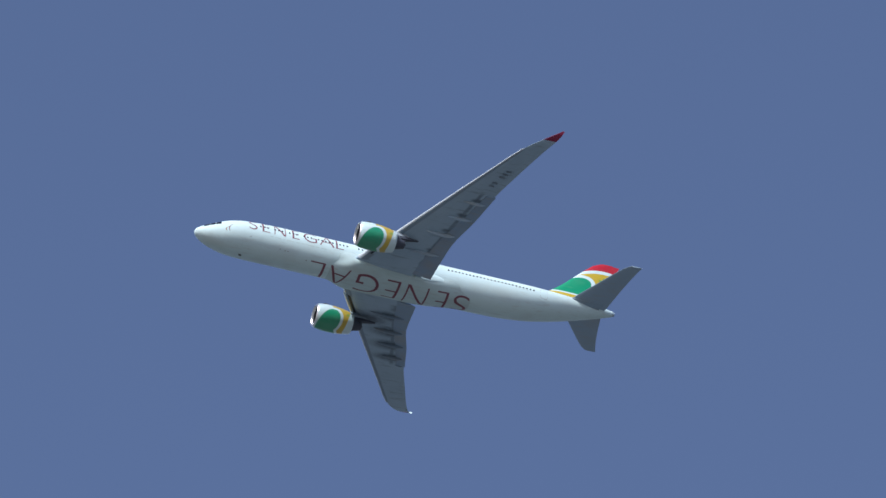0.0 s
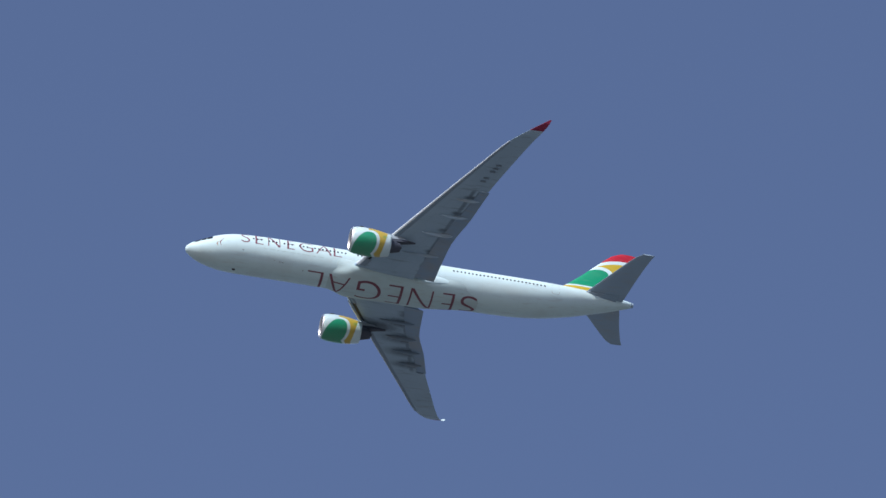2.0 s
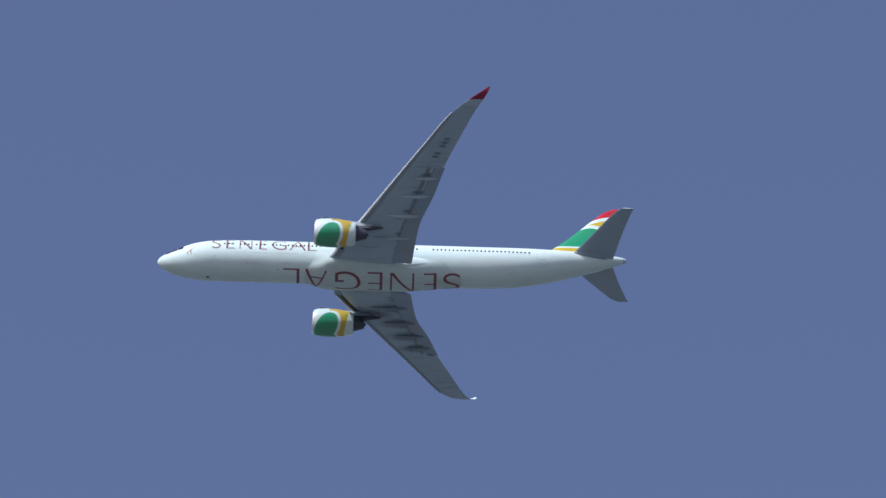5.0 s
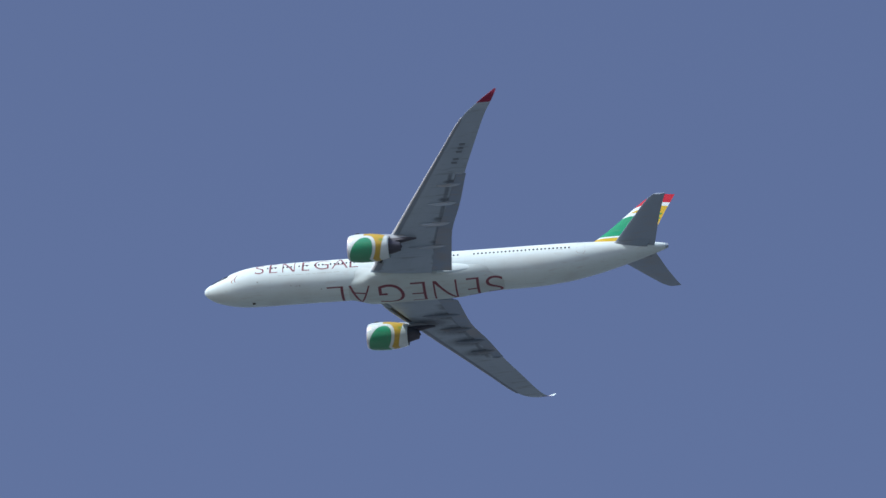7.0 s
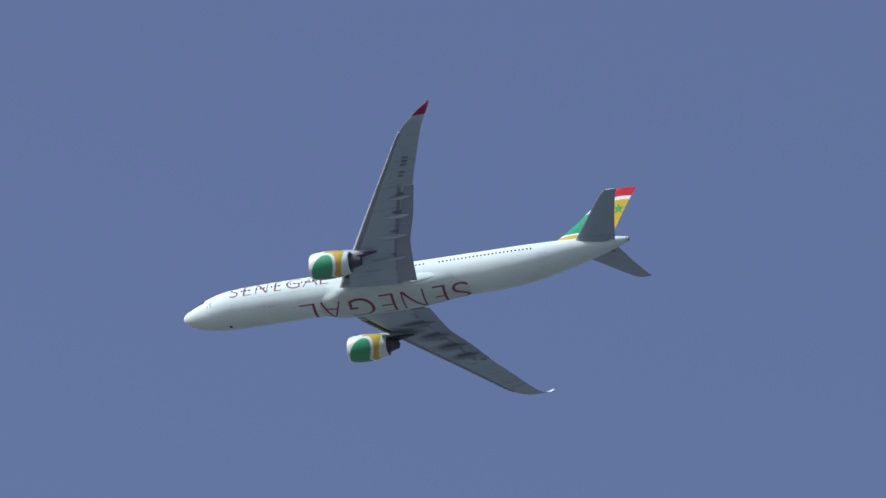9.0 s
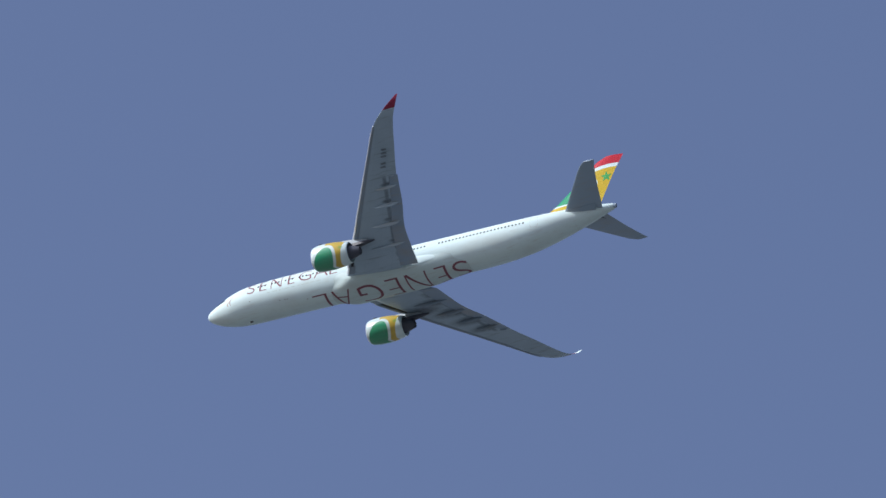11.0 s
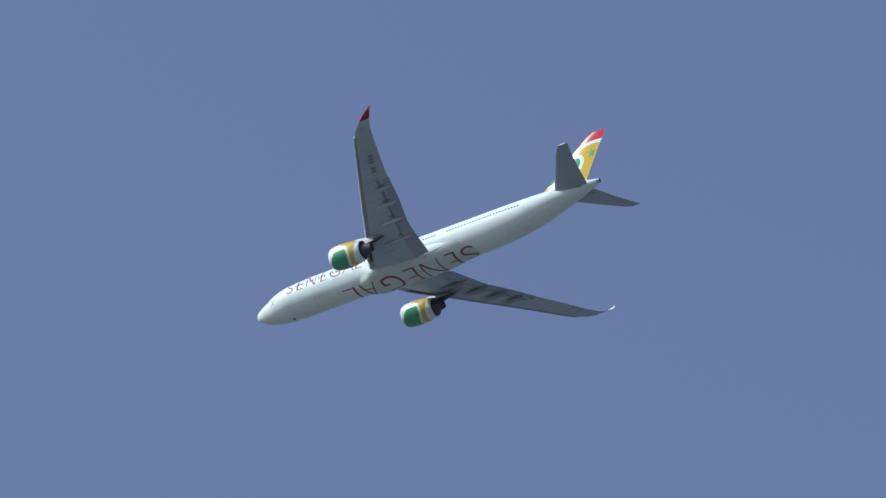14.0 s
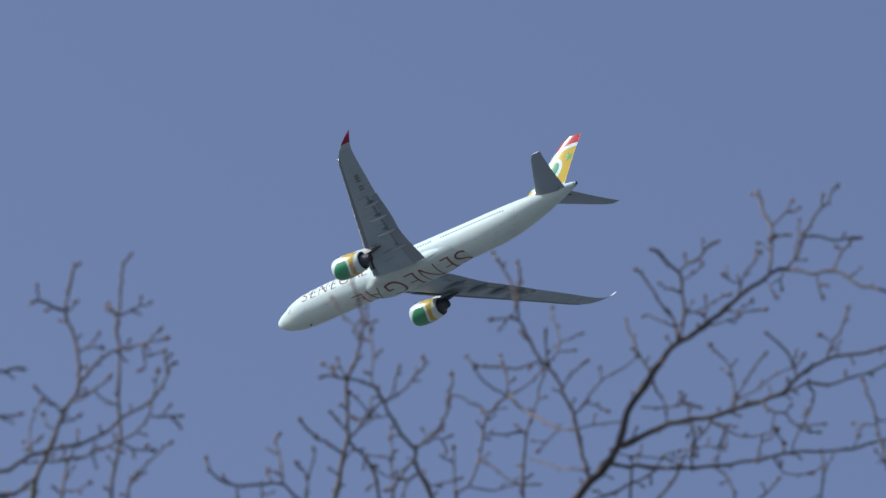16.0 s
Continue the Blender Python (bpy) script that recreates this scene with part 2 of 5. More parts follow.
def table(rows, x):
    """Smooth values between the rows of a table, whose first column is x (falling or rising)."""
    rows = sorted(rows)
    xs = [r[0] for r in rows]
    if x <= xs[0]:
        return rows[0][1:]
    if x >= xs[-1]:
        return rows[-1][1:]
    i = max(k for k in range(len(xs) - 1) if xs[k] <= x)
    u, h = (x - xs[i]) / (xs[i + 1] - xs[i]), xs[i + 1] - xs[i]
    out = []
    for c in range(1, len(rows[0])):
        def slope(k):
            if k == 0 or k == len(rows) - 1:
                a, b = (0, 1) if k == 0 else (-2, -1)
                return (rows[b][c] - rows[a][c]) / (rows[b][0] - rows[a][0])
            l = (rows[k][c] - rows[k - 1][c]) / (xs[k] - xs[k - 1])
            r = (rows[k + 1][c] - rows[k][c]) / (xs[k + 1] - xs[k])
            return 0.0 if l * r <= 0 else 2 * l * r / (l + r)
        p, q, m, w = rows[i][c], rows[i + 1][c], slope(i) * h, slope(i + 1) * h
        out.append((2 * u**3 - 3 * u**2 + 1) * p + (u**3 - 2 * u**2 + u) * m + (3 * u**2 - 2 * u**3) * q + (u**3 - u**2) * w)
    return out


def tube(bm, points, radii, sides=7):
    """A tapered tube along points."""
    rings, points = [], [Vector(p) for p in points]
    side = None
    for i, p in enumerate(points):
        way = (points[min(i + 1, len(points) - 1)] - points[max(i - 1, 0)]).normalized()
        if side is None:
            side = way.orthogonal().normalized()
        side = (side - way * side.dot(way)).normalized()
        up = way.cross(side)
        rings.append([bm.verts.new(p + radii[i] * (math.cos(a) * side + math.sin(a) * up)) for a in (2 * math.pi * k / sides for k in range(sides))])
    for a, b in zip(rings, rings[1:]):
        for i in range(sides):
            j = (i + 1) % sides
            bm.faces.new((a[i], a[j], b[j], b[i]))
    bm.faces.new(rings[0][::-1])
    bm.faces.new(rings[-1])


def curve_through(points, steps=6):
    """Points of a smooth curve through the given ones."""
    pts = [Vector(p) for p in points]
    pts = [2 * pts[0] - pts[1]] + pts + [2 * pts[-1] - pts[-2]]
    out = []
    for a, b, c, d in zip(pts, pts[1:], pts[2:], pts[3:]):
        for k in range(steps):
            u = k / steps
            out.append(0.5 * (2 * b + (c - a) * u + (2 * a - 5 * b + 4 * c - d) * u * u + (3 * b - a - 3 * c + d) * u**3))
    return out + [pts[-2]]


# ---- ground ----
def build_ground():
    bm = bmesh.new()
    n, reach = 40, 4900.0
    grid = {}
    for i in range(n + 1):
        for j in range(n + 1):
            x, y = (math.copysign(abs(k / n * 2 - 1) ** 2.2, k / n * 2 - 1) * reach for k in (i, j))
            far = max(0.0, math.hypot(x, y) - 60)
            z = min(far / 400, 1) * 3 * noise.noise((x / 300, y / 300, 0))
            grid[i, j] = bm.verts.new((x, y, min(z, 2.0) if far else 0.0))
    for i in range(n):
        for j in range(n):
            bm.faces.new((grid[i, j], grid[i + 1, j], grid[i + 1, j + 1], grid[i, j + 1]))
    ob = part("ground", smooth(bm), M_MEADOW)
    tagged(ob, "flat spring meadow and fields reaching the horizon", "ground", kind="structure")


build_ground()


# ---- airliner: x ahead from the nose tip, y to port, z up ----
AXIS = -0.32          # height of the tube's axis
TUBE = 2.82

# station, top, bottom and half width of the fuselage, from its axis
FUSELAGE = [
    (0.0, -0.56, -0.60, 0.02), (-0.12, -0.27, -0.95, 0.35), (-0.45, 0.03, -1.30, 0.74), (-1.0, 0.39, -1.66, 1.12),
    (-2.0, 0.87, -2.12, 1.62), (-3.0, 1.34, -2.40, 1.98), (-4.0, 1.75, -2.60, 2.30), (-5.2, 2.14, -2.74, 2.57),
    (-7.0, 2.50, -2.81, 2.76), (-9.5, 2.70, -2.82, 2.82), (-13.0, 2.80, -2.82, 2.82), (-16.0, 2.82, -2.82, 2.82), (-41.0, 2.82, -2.82, 2.82), (-45.0, 2.82, -2.70, 2.82),
    (-49.0, 2.81, -2.25, 2.72), (-53.0, 2.78, -1.40, 2.36), (-56.5, 2.72, -0.40, 1.82), (-59.5, 2.62, 0.55, 1.22),
    (-61.4, 2.50, 1.20, 0.76), (-62.55, 2.38, 1.60, 0.42)]


def hull_ring(x, sides=56):
    top, low, half = table(FUSELAGE, x)
    mid, rise = (top + low) / 2, (top - low) / 2
    return [(x, half * math.sin(a), AXIS + mid + rise * math.cos(a)) for a in (2 * math.pi * k / sides for k in range(sides))]


def hull_half_width(x, z):
    top, low, half = table(FUSELAGE, x)
    mid, rise = AXIS + (top + low) / 2, (top - low) / 2
    return half * math.sqrt(max(0.0, 1 - ((z - mid) / rise) ** 2))


def build_hull():
    xs = [0, -0.03, -0.07, -0.12, -0.2, -0.3, -0.45, -0.7, -1.0] + [-1.4 - 0.4 * k for k in range(22)]
    xs += [-10.6 - 1.6 * k for k in range(20)] + [-42.0 - 0.7 * k for k in range(29)] + [-62.55]
    xs = sorted(set(xs), reverse=True)
    bm = loft([hull_ring(x) for x in xs])
    return smooth(bm, 60)


# how far the belly fairing stands off the tube, by the angle from the keel
BULGE = [(0, 0.50), (28, 0.58), (44, 0.68), (56, 0.54), (67, 0.16), (78, -0.16), (95, -0.30)]
SHOULDER = [(0, 0.0), (40, 0.0), (52, 0.16), (60, 0.40), (68, 0.44), (76, 0.26), (88, 0.0), (180, 0.0)]   # more at the wing's front root


def ease(u):
    u = min(max(u, 0.0), 1.0)
    return u * u * (3 - 2 * u)


def build_belly():
    rings = []
    for k in range(64):
        x = -18.6 - 24.2 * k / 63
        ring = []
        for i in range(60):
            a = -math.pi + 2 * math.pi * i / 60
            deg = abs(math.degrees(a))
            flank = ease((deg - 15) / 35)
            front = ease((-19.05 - 3.2 * (deg / 70) ** 3 - x) / (4.2 - 1.2 * flank))
            aft = ease((x + 42.4) / 8.5) * (1 - flank) + ease((x + 40.2) / 7.5) * flank
            rise = table(BULGE, deg)[0] * front * aft - 0.05 * (1 - front * aft)
            rise += table(SHOULDER, deg)[0] * ease((-20.2 - x) / 2.6) * ease((x + 31.0) / 6.0)
            r = TUBE + rise
            ring.append((x, r * math.sin(a), AXIS - r * math.cos(a)))
        rings.append(ring)
    return smooth(loft(rings), 60)


# wing: distance out from the centre line, leading edge, trailing edge, height of the chord line at a quarter, depth of the profile, twist in degrees
WING = [(1.8, -22.0, -33.7, -1.95, 0.135, 3.6), (3.0, -23.0, -33.95, -1.78, 0.13, 3.4), (6.0, -24.75, -34.3, -1.40, 0.12, 2.6), (9.6, -26.95, -34.8, -0.92, 0.112, 1.8),
        (14.5, -29.85, -36.5, -0.22, 0.106, 0.6), (19.5, -32.85, -37.95, 0.52, 0.103, -1.0), (24.5, -35.85, -39.85, 1.20, 0.10, -2.8), (28.8, -38.45, -41.55, 1.76, 0.098, -3.8),
        (30.0, -39.45, -42.1, 1.98, 0.095, -3.6), (31.0, -40.65, -42.7, 2.32, 0.09, -3.0), (31.7, -41.82, -43.2, 2.82, 0.085, -2.0), (32.15, -42.82, -43.55, 3.32, 0.08, -0.6), (32.35, -43.45, -43.74, 3.74, 0.08, -0.5)]


def profile(u, depth):
    """Half thickness of the profile at the share u of its chord."""
    return depth * 5 * (0.2969 * math.sqrt(u) - 0.126 * u - 0.3516 * u**2 + 0.2843 * u**3 - 0.1036 * u**4)


def section(y, side, start, end, count=14, push=(0.0, 0.0), droop=0.0, blunt=True, fat=1.0):
    """A ring round the profile at y from the share start to end of the chord; push moves it ahead and up, droop turns it about its front."""
    lead, trail, high, depth, twist = table(WING, y)
    _, _, h0, _, _ = table(WING, y - 0.05)
    _, _, h1, _, _ = table(WING, y + 0.05)
    tilt = math.atan2(h1 - h0, 0.1)
    chord = lead - trail
    t, top, low = radians(twist), [], []
    span = end - start
    for k in range(count + 1):
        w = 0.5 - 0.5 * math.cos(math.pi * k / count)
        u = start + span * w
        half = profile(u, depth) * fat
        if start > 0 and blunt:
            half *= math.sqrt(min(1.0, w / 0.10)) if w < 0.10 else 1.0
        camber = 0.018 * (1 - (2 * u - 1) ** 2) + (-0.012 if u > 0.65 else 0) * (u - 0.65) / 0.35
        top.append((u, camber + half))
        low.append((u, camber - 0.86 * half))
    ring = top + low[::-1][0 if half > 1e-3 else 1:-1]
    out, d = [], radians(droop)
    for u, v in ring:
        du, dv = (u - start) * chord, (v - ring[0][1]) * chord
        u2, v2 = start * chord + du * math.cos(d) + dv * math.sin(d), ring[0][1] * chord + dv * math.cos(d) - du * math.sin(d)
        dx, dz = -(u2 - 0.25 * chord), v2
        x, z = dx * math.cos(t) + push[0], dz + dx * math.sin(t) + push[1]
        out.append((lead - 0.25 * chord + x, side * (y - z * math.sin(tilt) * 0.9), high + z * math.cos(tilt)))
    return out


def spans(a, b, step=1.2):
    n = max(2, round((b - a) / step))
    return [a + (b - a) * k / n for k in range(n + 1)]


def wing_piece(side, a, b, start, end, step=1.2, **more):
    return smooth(loft([section(y, side, start, end, **more) for y in spans(a, b, step)]), 40)


def blade_fairing(side, y, depth, front, tail):
    """A canoe-shaped fairing under the wing at y: from the share front of the chord, past the trailing edge by tail metres."""
    lead, trail, high, deep, twist = table(WING, y)
    x0, x1 = lead - front * (lead - trail), trail - tail
    rings = []
    for k in range(19):
        u = k / 18
        x = x0 + (x1 - x0) * u
        fat = math.sin(math.pi * min(1, u / 0.62) / 2) ** 0.7 if u < 0.62 else (1 - ((u - 0.62) / 0.38) ** 2.2)
        fat = max(fat, 0.02)
        share = min(1.0, (lead - x) / (lead - trail))
        wing_low = high - radians(twist) * (lead - 0.25 * (lead - trail) - x) - profile(share, deep) * (lead - trail) * 0.8
        base = wing_low - 0.05 - 0.10 * u
        w, h = 0.17 * fat * depth, 0.34 * fat * depth
        rings.append([(x, side * (y + w * math.cos(a)), base + 0.18 - h * 0.55 + h * math.sin(a)) for a in (2 * math.pi * i / 14 for i in range(14))])
    return smooth(loft(rings), 50)


def build_wing(airliner, side, name):
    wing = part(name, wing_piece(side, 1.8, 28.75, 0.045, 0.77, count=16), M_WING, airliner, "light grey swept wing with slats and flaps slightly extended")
    part("wing_tip", wing_piece(side, 28.75, 31.22, 0.0, 1.0, 0.3, count=14), M_WING, wing)
    cap = part("winglet_cap", wing_piece(side, 31.23, 32.35, 0.0, 1.0, 0.12, count=14), M_RED, wing, "winglet tip, red outside and white inside")
    cap.data.materials.append(M_WHITE)
    for face in cap.data.polygons:
        face.material_index = int(face.normal.z - face.normal.y * side > 0.75 and abs(face.center.y) > 31.85)
    cove = wing_piece(side, 3.0, 19.6, 0.76, 0.875, 2.0, count=4, blunt=False, push=(0.0, 0.05))
    # inboard nose is painted near black for the shade in the slat gap
    part("wing_nose", wing_piece(side, 4.75, 8.7, 0.03, 0.075, 2.0, count=8, push=(0.0, -0.012)), M_DARK, wing, "wing nose behind the inboard slats, painted dark as the gap's shade")
    part("wing_nose", wing_piece(side, 3.46, 4.75, 0.03, 0.105, 0.6, count=8, push=(0.0, -0.004)), M_SLAT, wing)
    part("wing_nose", wing_piece(side, 8.7, 28.74, 0.03, 0.105, 2.0, count=8, push=(0.0, -0.004)), M_SLAT, wing, "front of the wing box behind the slats")
    # closes the flap gap; its dark grey stands in for shade there
    part("flap_cove", cove, M_COVE, wing, "strip closing the gap ahead of the flaps, painted dark as shade")
    for a, b in ((3.05, 9.84), (9.86, 19.5)):
        part("flap", wing_piece(side, a, b, 0.74, 1.0, push=(-0.20, -0.03), droop=4, count=9, blunt=False), M_FLAP, wing)
    for a, b in ((19.53, 24.25), (24.27, 28.76)):
        part("aileron", wing_piece(side, a, b, 0.745, 1.0, push=(0.0, -0.006), droop=1, count=9, blunt=False), M_WING, wing)
    for a, b in ((3.47, 4.7), (4.72, 6.7), (6.72, 8.7), (8.72, 10.46), (10.48, 13.7), (13.74, 16.9), (16.94, 20.1), (20.14, 23.2), (23.24, 26.2), (26.24, 29.15)):
        ahead, down = (0.24, -0.10) if 5 < b < 9 else (0.10, -0.045)
        part("slat", wing_piece(side, a, b, 0.03, 0.06 if 5 < b < 9 else 0.09, push=(ahead, down), count=9), M_SLAT, wing, "light grey leading edge slat")
        part("slat_edge", wing_piece(side, a, b, 0.0, 0.034, push=(ahead + 0.03, down), count=9, fat=1.35), M_EDGE, wing, "bright bare metal slat front edge")
    part("wing_root_edge", wing_piece(side, 1.8, 3.45, 0.0, 0.13, count=9), M_WING, wing)
    for y, size in ((7.3, 0.9), (11.2, 1.15), (14.6, 1.05), (17.7, 0.95), (19.55, 0.6)):
        # starboard fairings take a darker grey than the port ones
        part("flap_track_fairing", blade_fairing(side, y, size, 0.34 if size > 0.7 else 0.70, 0.04 if size > 0.7 else 0.0), M_FAIR if side > 0 else M_FAIR_DARK, wing)
    # small dark bars on the underside, outboard of the flaps
    for k in range(6):
        if k == 2:
            continue
        y = 21.4 + 0.62 * k
        lead, trail, high, deep, _ = table(WING, y)
        x = lead - 0.60 * (lead - trail)
        z = high - profile(0.60, deep) * (lead - trail) * 0.86 + 0.03
        if side > 0:
            bm = bmesh.new()
            bmesh.ops.create_cube(bm, size=1.0, matrix=Matrix.Translation((x, y, z)) @ Matrix.Rotation(0.135, 4, "X") @ Matrix.Diagonal((0.75, 0.26, 0.05, 1)))
            part("marking_bar", bm, M_BAR, wing, "dark grey bar painted under the wing")
    return wing


# engine: its axis along x, with the lip at x = 0
COWL = [(0.0, 1.50), (-0.10, 1.63), (-0.35, 1.75), (-0.9, 1.86), (-1.8, 1.93), (-2.8, 1.92), (-3.9, 1.82), (-4.9, 1.63), (-5.55, 1.46)]


def ring(x, r, sides=48, squash=0.0):
    return [(x, r * math.cos(a), r * math.sin(a) * (1 - (squash if math.sin(a) < 0 else 0))) for a in (2 * math.pi * k / sides for k in range(sides))]


def build_engine(airliner, side, name):
    engine = part(name, loft([ring(-0.16 - 5.39 * k / 22, table(COWL, -0.16 - 5.39 * k / 22)[0]) for k in range(23)] + [ring(-5.55, 1.42), ring(-4.6, 1.50), ring(-3.0, 1.55)],
                             caps=(False, False)), M_COWL, airliner, "white engine cowl with green blob and yellow band")
    smooth_mesh(engine)
    engine.matrix_basis = pose(-21.0, side * 9.37, -2.80, 0, -1.5, 0)
    lip = loft([ring(-0.30, 1.385), ring(-0.15, 1.42), ring(-0.03, 1.47), ring(0.0, 1.52), ring(-0.04, 1.58), ring(-0.10, 1.628), ring(-0.16, 1.665)], caps=(False, False))
    part("inlet_lip", smooth(lip, 60), M_LIP, engine, "polished metal inlet lip")
    part("inlet_duct", smooth(loft([ring(-0.30, 1.385), ring(-0.8, 1.35), ring(-1.6, 1.42), ring(-2.0, 1.44)], caps=(False, True)), 60), M_DARK, engine)
    fan = bmesh.new()
    for k in range(20):
        turn = Matrix.Rotation(2 * math.pi * k / 20, 4, "X")
        rows = []
        for i in range(6):
            r = 0.42 + 0.98 * i / 5
            sweep = radians(18 + 40 * i / 5)
            w = 0.19 + 0.06 * math.sin(math.pi * i / 5)
            rows.append([turn @ Vector((-1.45 + s * w * math.cos(sweep), s * w * math.sin(sweep) + q * 0.015, r)) for s, q in ((-1, 0), (0, 1), (1, 0), (0, -1))])
        skin(fan, rows)
    part("fan", smooth(fan), M_BLADE, engine, "titanium fan blades")
    part("spinner", smooth(loft([ring(-0.75 - 0.75 * u, 0.02 + 0.42 * math.sqrt(u), 24) for u in (0, 0.05, 0.15, 0.3, 0.5, 0.75, 1.0)]), 60), M_DARK, engine)
    core = [(-4.3, 1.08), (-5.2, 1.06), (-6.0, 0.88), (-6.7, 0.66), (-7.0, 0.58)]
    part("core_nozzle", smooth(loft([ring(x, r, 36) for x, r in core] + [ring(-7.0, 0.55, 36), ring(-6.5, 0.58, 36)]), 60), M_CORE, engine, "dark metal core exhaust nozzle")
    part("exhaust_plug", smooth(loft([ring(x, r, 24) for x, r in ((-6.3, 0.42), (-6.9, 0.34), (-7.12, 0.22), (-7.25, 0.05))]), 60), M_CORE, engine)
    # pylon from the cowl's top into the wing, with a dark heat shield under its tail
    def beam(rows):
        return smooth(loft([[(x, w, low + 0.08), (x, w, top - 0.1), (x, w * 0.5, top), (x, -w * 0.5, top), (x, -w, top - 0.1), (x, -w, low + 0.08), (x, -w * 0.4, low), (x, w * 0.4, low)] for x, w, low, top in rows]), 40)
    part("pylon", beam(((-1.9, 0.05, 1.75, 1.98), (-2.9, 0.22, 1.5, 2.12), (-4.4, 0.30, 1.15, 2.16), (-5.9, 0.30, 1.05, 2.0), (-7.3, 0.26, 1.05, 1.8), (-8.0, 0.18, 1.15, 1.6))), M_PYLON, engine, "grey engine pylon")
    part("heat_shield", beam(((-4.6, 0.30, 0.62, 1.2), (-5.9, 0.36, 0.64, 1.30), (-7.0, 0.34, 0.80, 1.42), (-7.8, 0.27, 0.98, 1.46), (-9.1, 0.07, 1.20, 1.44))), M_CORE, engine, "dark heat shield under the pylon")
    # strakes and drain mast
    for s in (-1, 1):
        rows = [[(-0.9 - 0.9 * u, s * (1.28 + h * 0.8), 1.36 + h * 0.55 + w) for h, w in ((0, -0.02), (0.16 * math.sin(math.pi * u) + 0.02, -0.008), (0.16 * math.sin(math.pi * u) + 0.02, 0.008), (0, 0.02))] for u in (0, 0.3, 0.6, 0.85, 1)]
        part("strake", loft(rows), M_MARK, engine)
    return engine


def skin(bm, rings):
    """Add a closed skin through rings to a bmesh, without a clean-up."""
    made = [[bm.verts.new(p) for p in r] for r in rings]
    n = len(made[0])
    for a, b in zip(made, made[1:]):
        for i in range(n):
            bm.faces.new((a[i], a[(i + 1) % n], b[(i + 1) % n], b[i]))
    bm.faces.new(made[0][::-1])
    bm.faces.new(made[-1])


def smooth_mesh(ob):
    for face in ob.data.polygons:
        face.use_smooth = True


M_PYLON = paint("pylon_grey", (0.33, 0.41, 0.48), 0.45, 0.0, 0.5)


def plate_ring(lead, trail, cross, deep, start, end, upright, count=10):
    """A thin symmetric profile ring for a tail surface; upright: cross is a height, else a distance out with its height."""
    chord, top, low = lead - trail, [], []
    for k in range(count + 1):
        u = start + (end - start) * (0.5 - 0.5 * math.cos(math.pi * k / count))
        half = max(profile(u, deep) * chord, 0.008)
        top.append((lead - u * chord, half))
        low.append((lead - u * chord, -half))
    pts = top + low[::-1][:-1] if start == 0 else top + low[::-1]
    if upright:
        return [(x, h, cross) for x, h in pts]
    y, z = cross
    return [(x, y, z + h) for x, h in pts]


# height, leading edge, trailing edge of the fin; distance out, leading edge, trailing edge, height of the tailplane
FIN = [(1.7, -51.0, -60.1), (2.5, -51.9, -60.4), (3.1, -52.7, -60.65), (5.0, -54.85, -61.35), (8.0, -57.75, -62.55), (10.0, -59.75, -63.5), (10.45, -60.35, -63.7), (10.66, -61.0, -63.76)]
TAILPLANE = [(0.0, -54.6, -60.9, 1.15), (1.0, -55.35, -61.2, 1.32), (5.0, -58.2, -62.15, 1.96), (8.8, -60.95, -63.25, 2.58), (9.45, -61.5, -63.5, 2.68), (9.72, -62.0, -63.62, 2.73)]
TAIL_ROOT = [(0.6, -54.7, -60.4, 0.95), (1.3, -55.2, -60.6, 1.10), (1.8, -55.8, -60.8, 1.33), (2.05, -56.2, -60.8, 1.43)]


def tail_piece(rows, start, end, side=0, low=None, high=None, deep=0.10):
    a, b = low if low is not None else rows[0][0], high if high is not None else rows[-1][0]
    rings = []
    for k in range(15):
        c = a + (b - a) * k / 14
        row = table(rows, c)
        if side:
            rings.append(plate_ring(row[0], row[1], (side * c, row[2]), deep, start, end, False))
        else:
            rings.append(plate_ring(row[0], row[1], c, deep, start, end, True))
    return smooth(loft(rings), 40)


def build_star(parent):
    bm = bmesh.new()
    for face in (1, -1):
        ring_ = []
        for k in range(10):
            r, a = (0.90 if k % 2 == 0 else 0.38), math.pi / 2 + 2 * math.pi * k / 10
            x, z = -61.3 - r * math.cos(a) * 0.95, 7.15 + r * math.sin(a)
            row = table(FIN, z)
            u = (row[0] - x) / (row[0] - row[1])
            ring_.append(bm.verts.new((x, face * (profile(min(max(u, 0), 1), 0.1) * (row[0] - row[1]) + 0.012), z)))
        row = table(FIN, 7.15)
        mid = bm.verts.new((-61.3, face * (profile((row[0] + 61.3) / (row[0] - row[1]), 0.1) * (row[0] - row[1]) + 0.02), 7.15))
        for k in range(10):
            bm.faces.new((mid, ring_[k], ring_[(k + 1) % 10]) if face < 0 else (mid, ring_[(k + 1) % 10], ring_[k]))
    part("star", bm, M_STAR, parent, "green five-pointed star")


def letter_mesh(ch, high, thin):
    """Outline of one letter from the built-in font, as a flat bmesh of the given height with its left foot at the origin."""
    data = bpy.data.curves.new("letter", "FONT")
    data.body, data.size, data.offset, data.resolution_u = ch, 1.0, -thin, 6
    ob = new("letter", data)
    mesh = bpy.data.meshes.new_from_object(ob.evaluated_get(bpy.context.evaluated_depsgraph_get()))
    bpy.data.objects.remove(ob)
    bm = bmesh.new()
    bm.from_mesh(mesh)
    xs, ys = [v.co.x for v in bm.verts], [v.co.y for v in bm.verts]
    x0, y0, s = min(xs), min(ys), high / (max(ys) - min(ys))
    for v in bm.verts:
        v.co = ((v.co.x - x0) * s, (v.co.y - y0) * s, 0)
    wide = (max(xs) - x0) * s
    return bm, wide


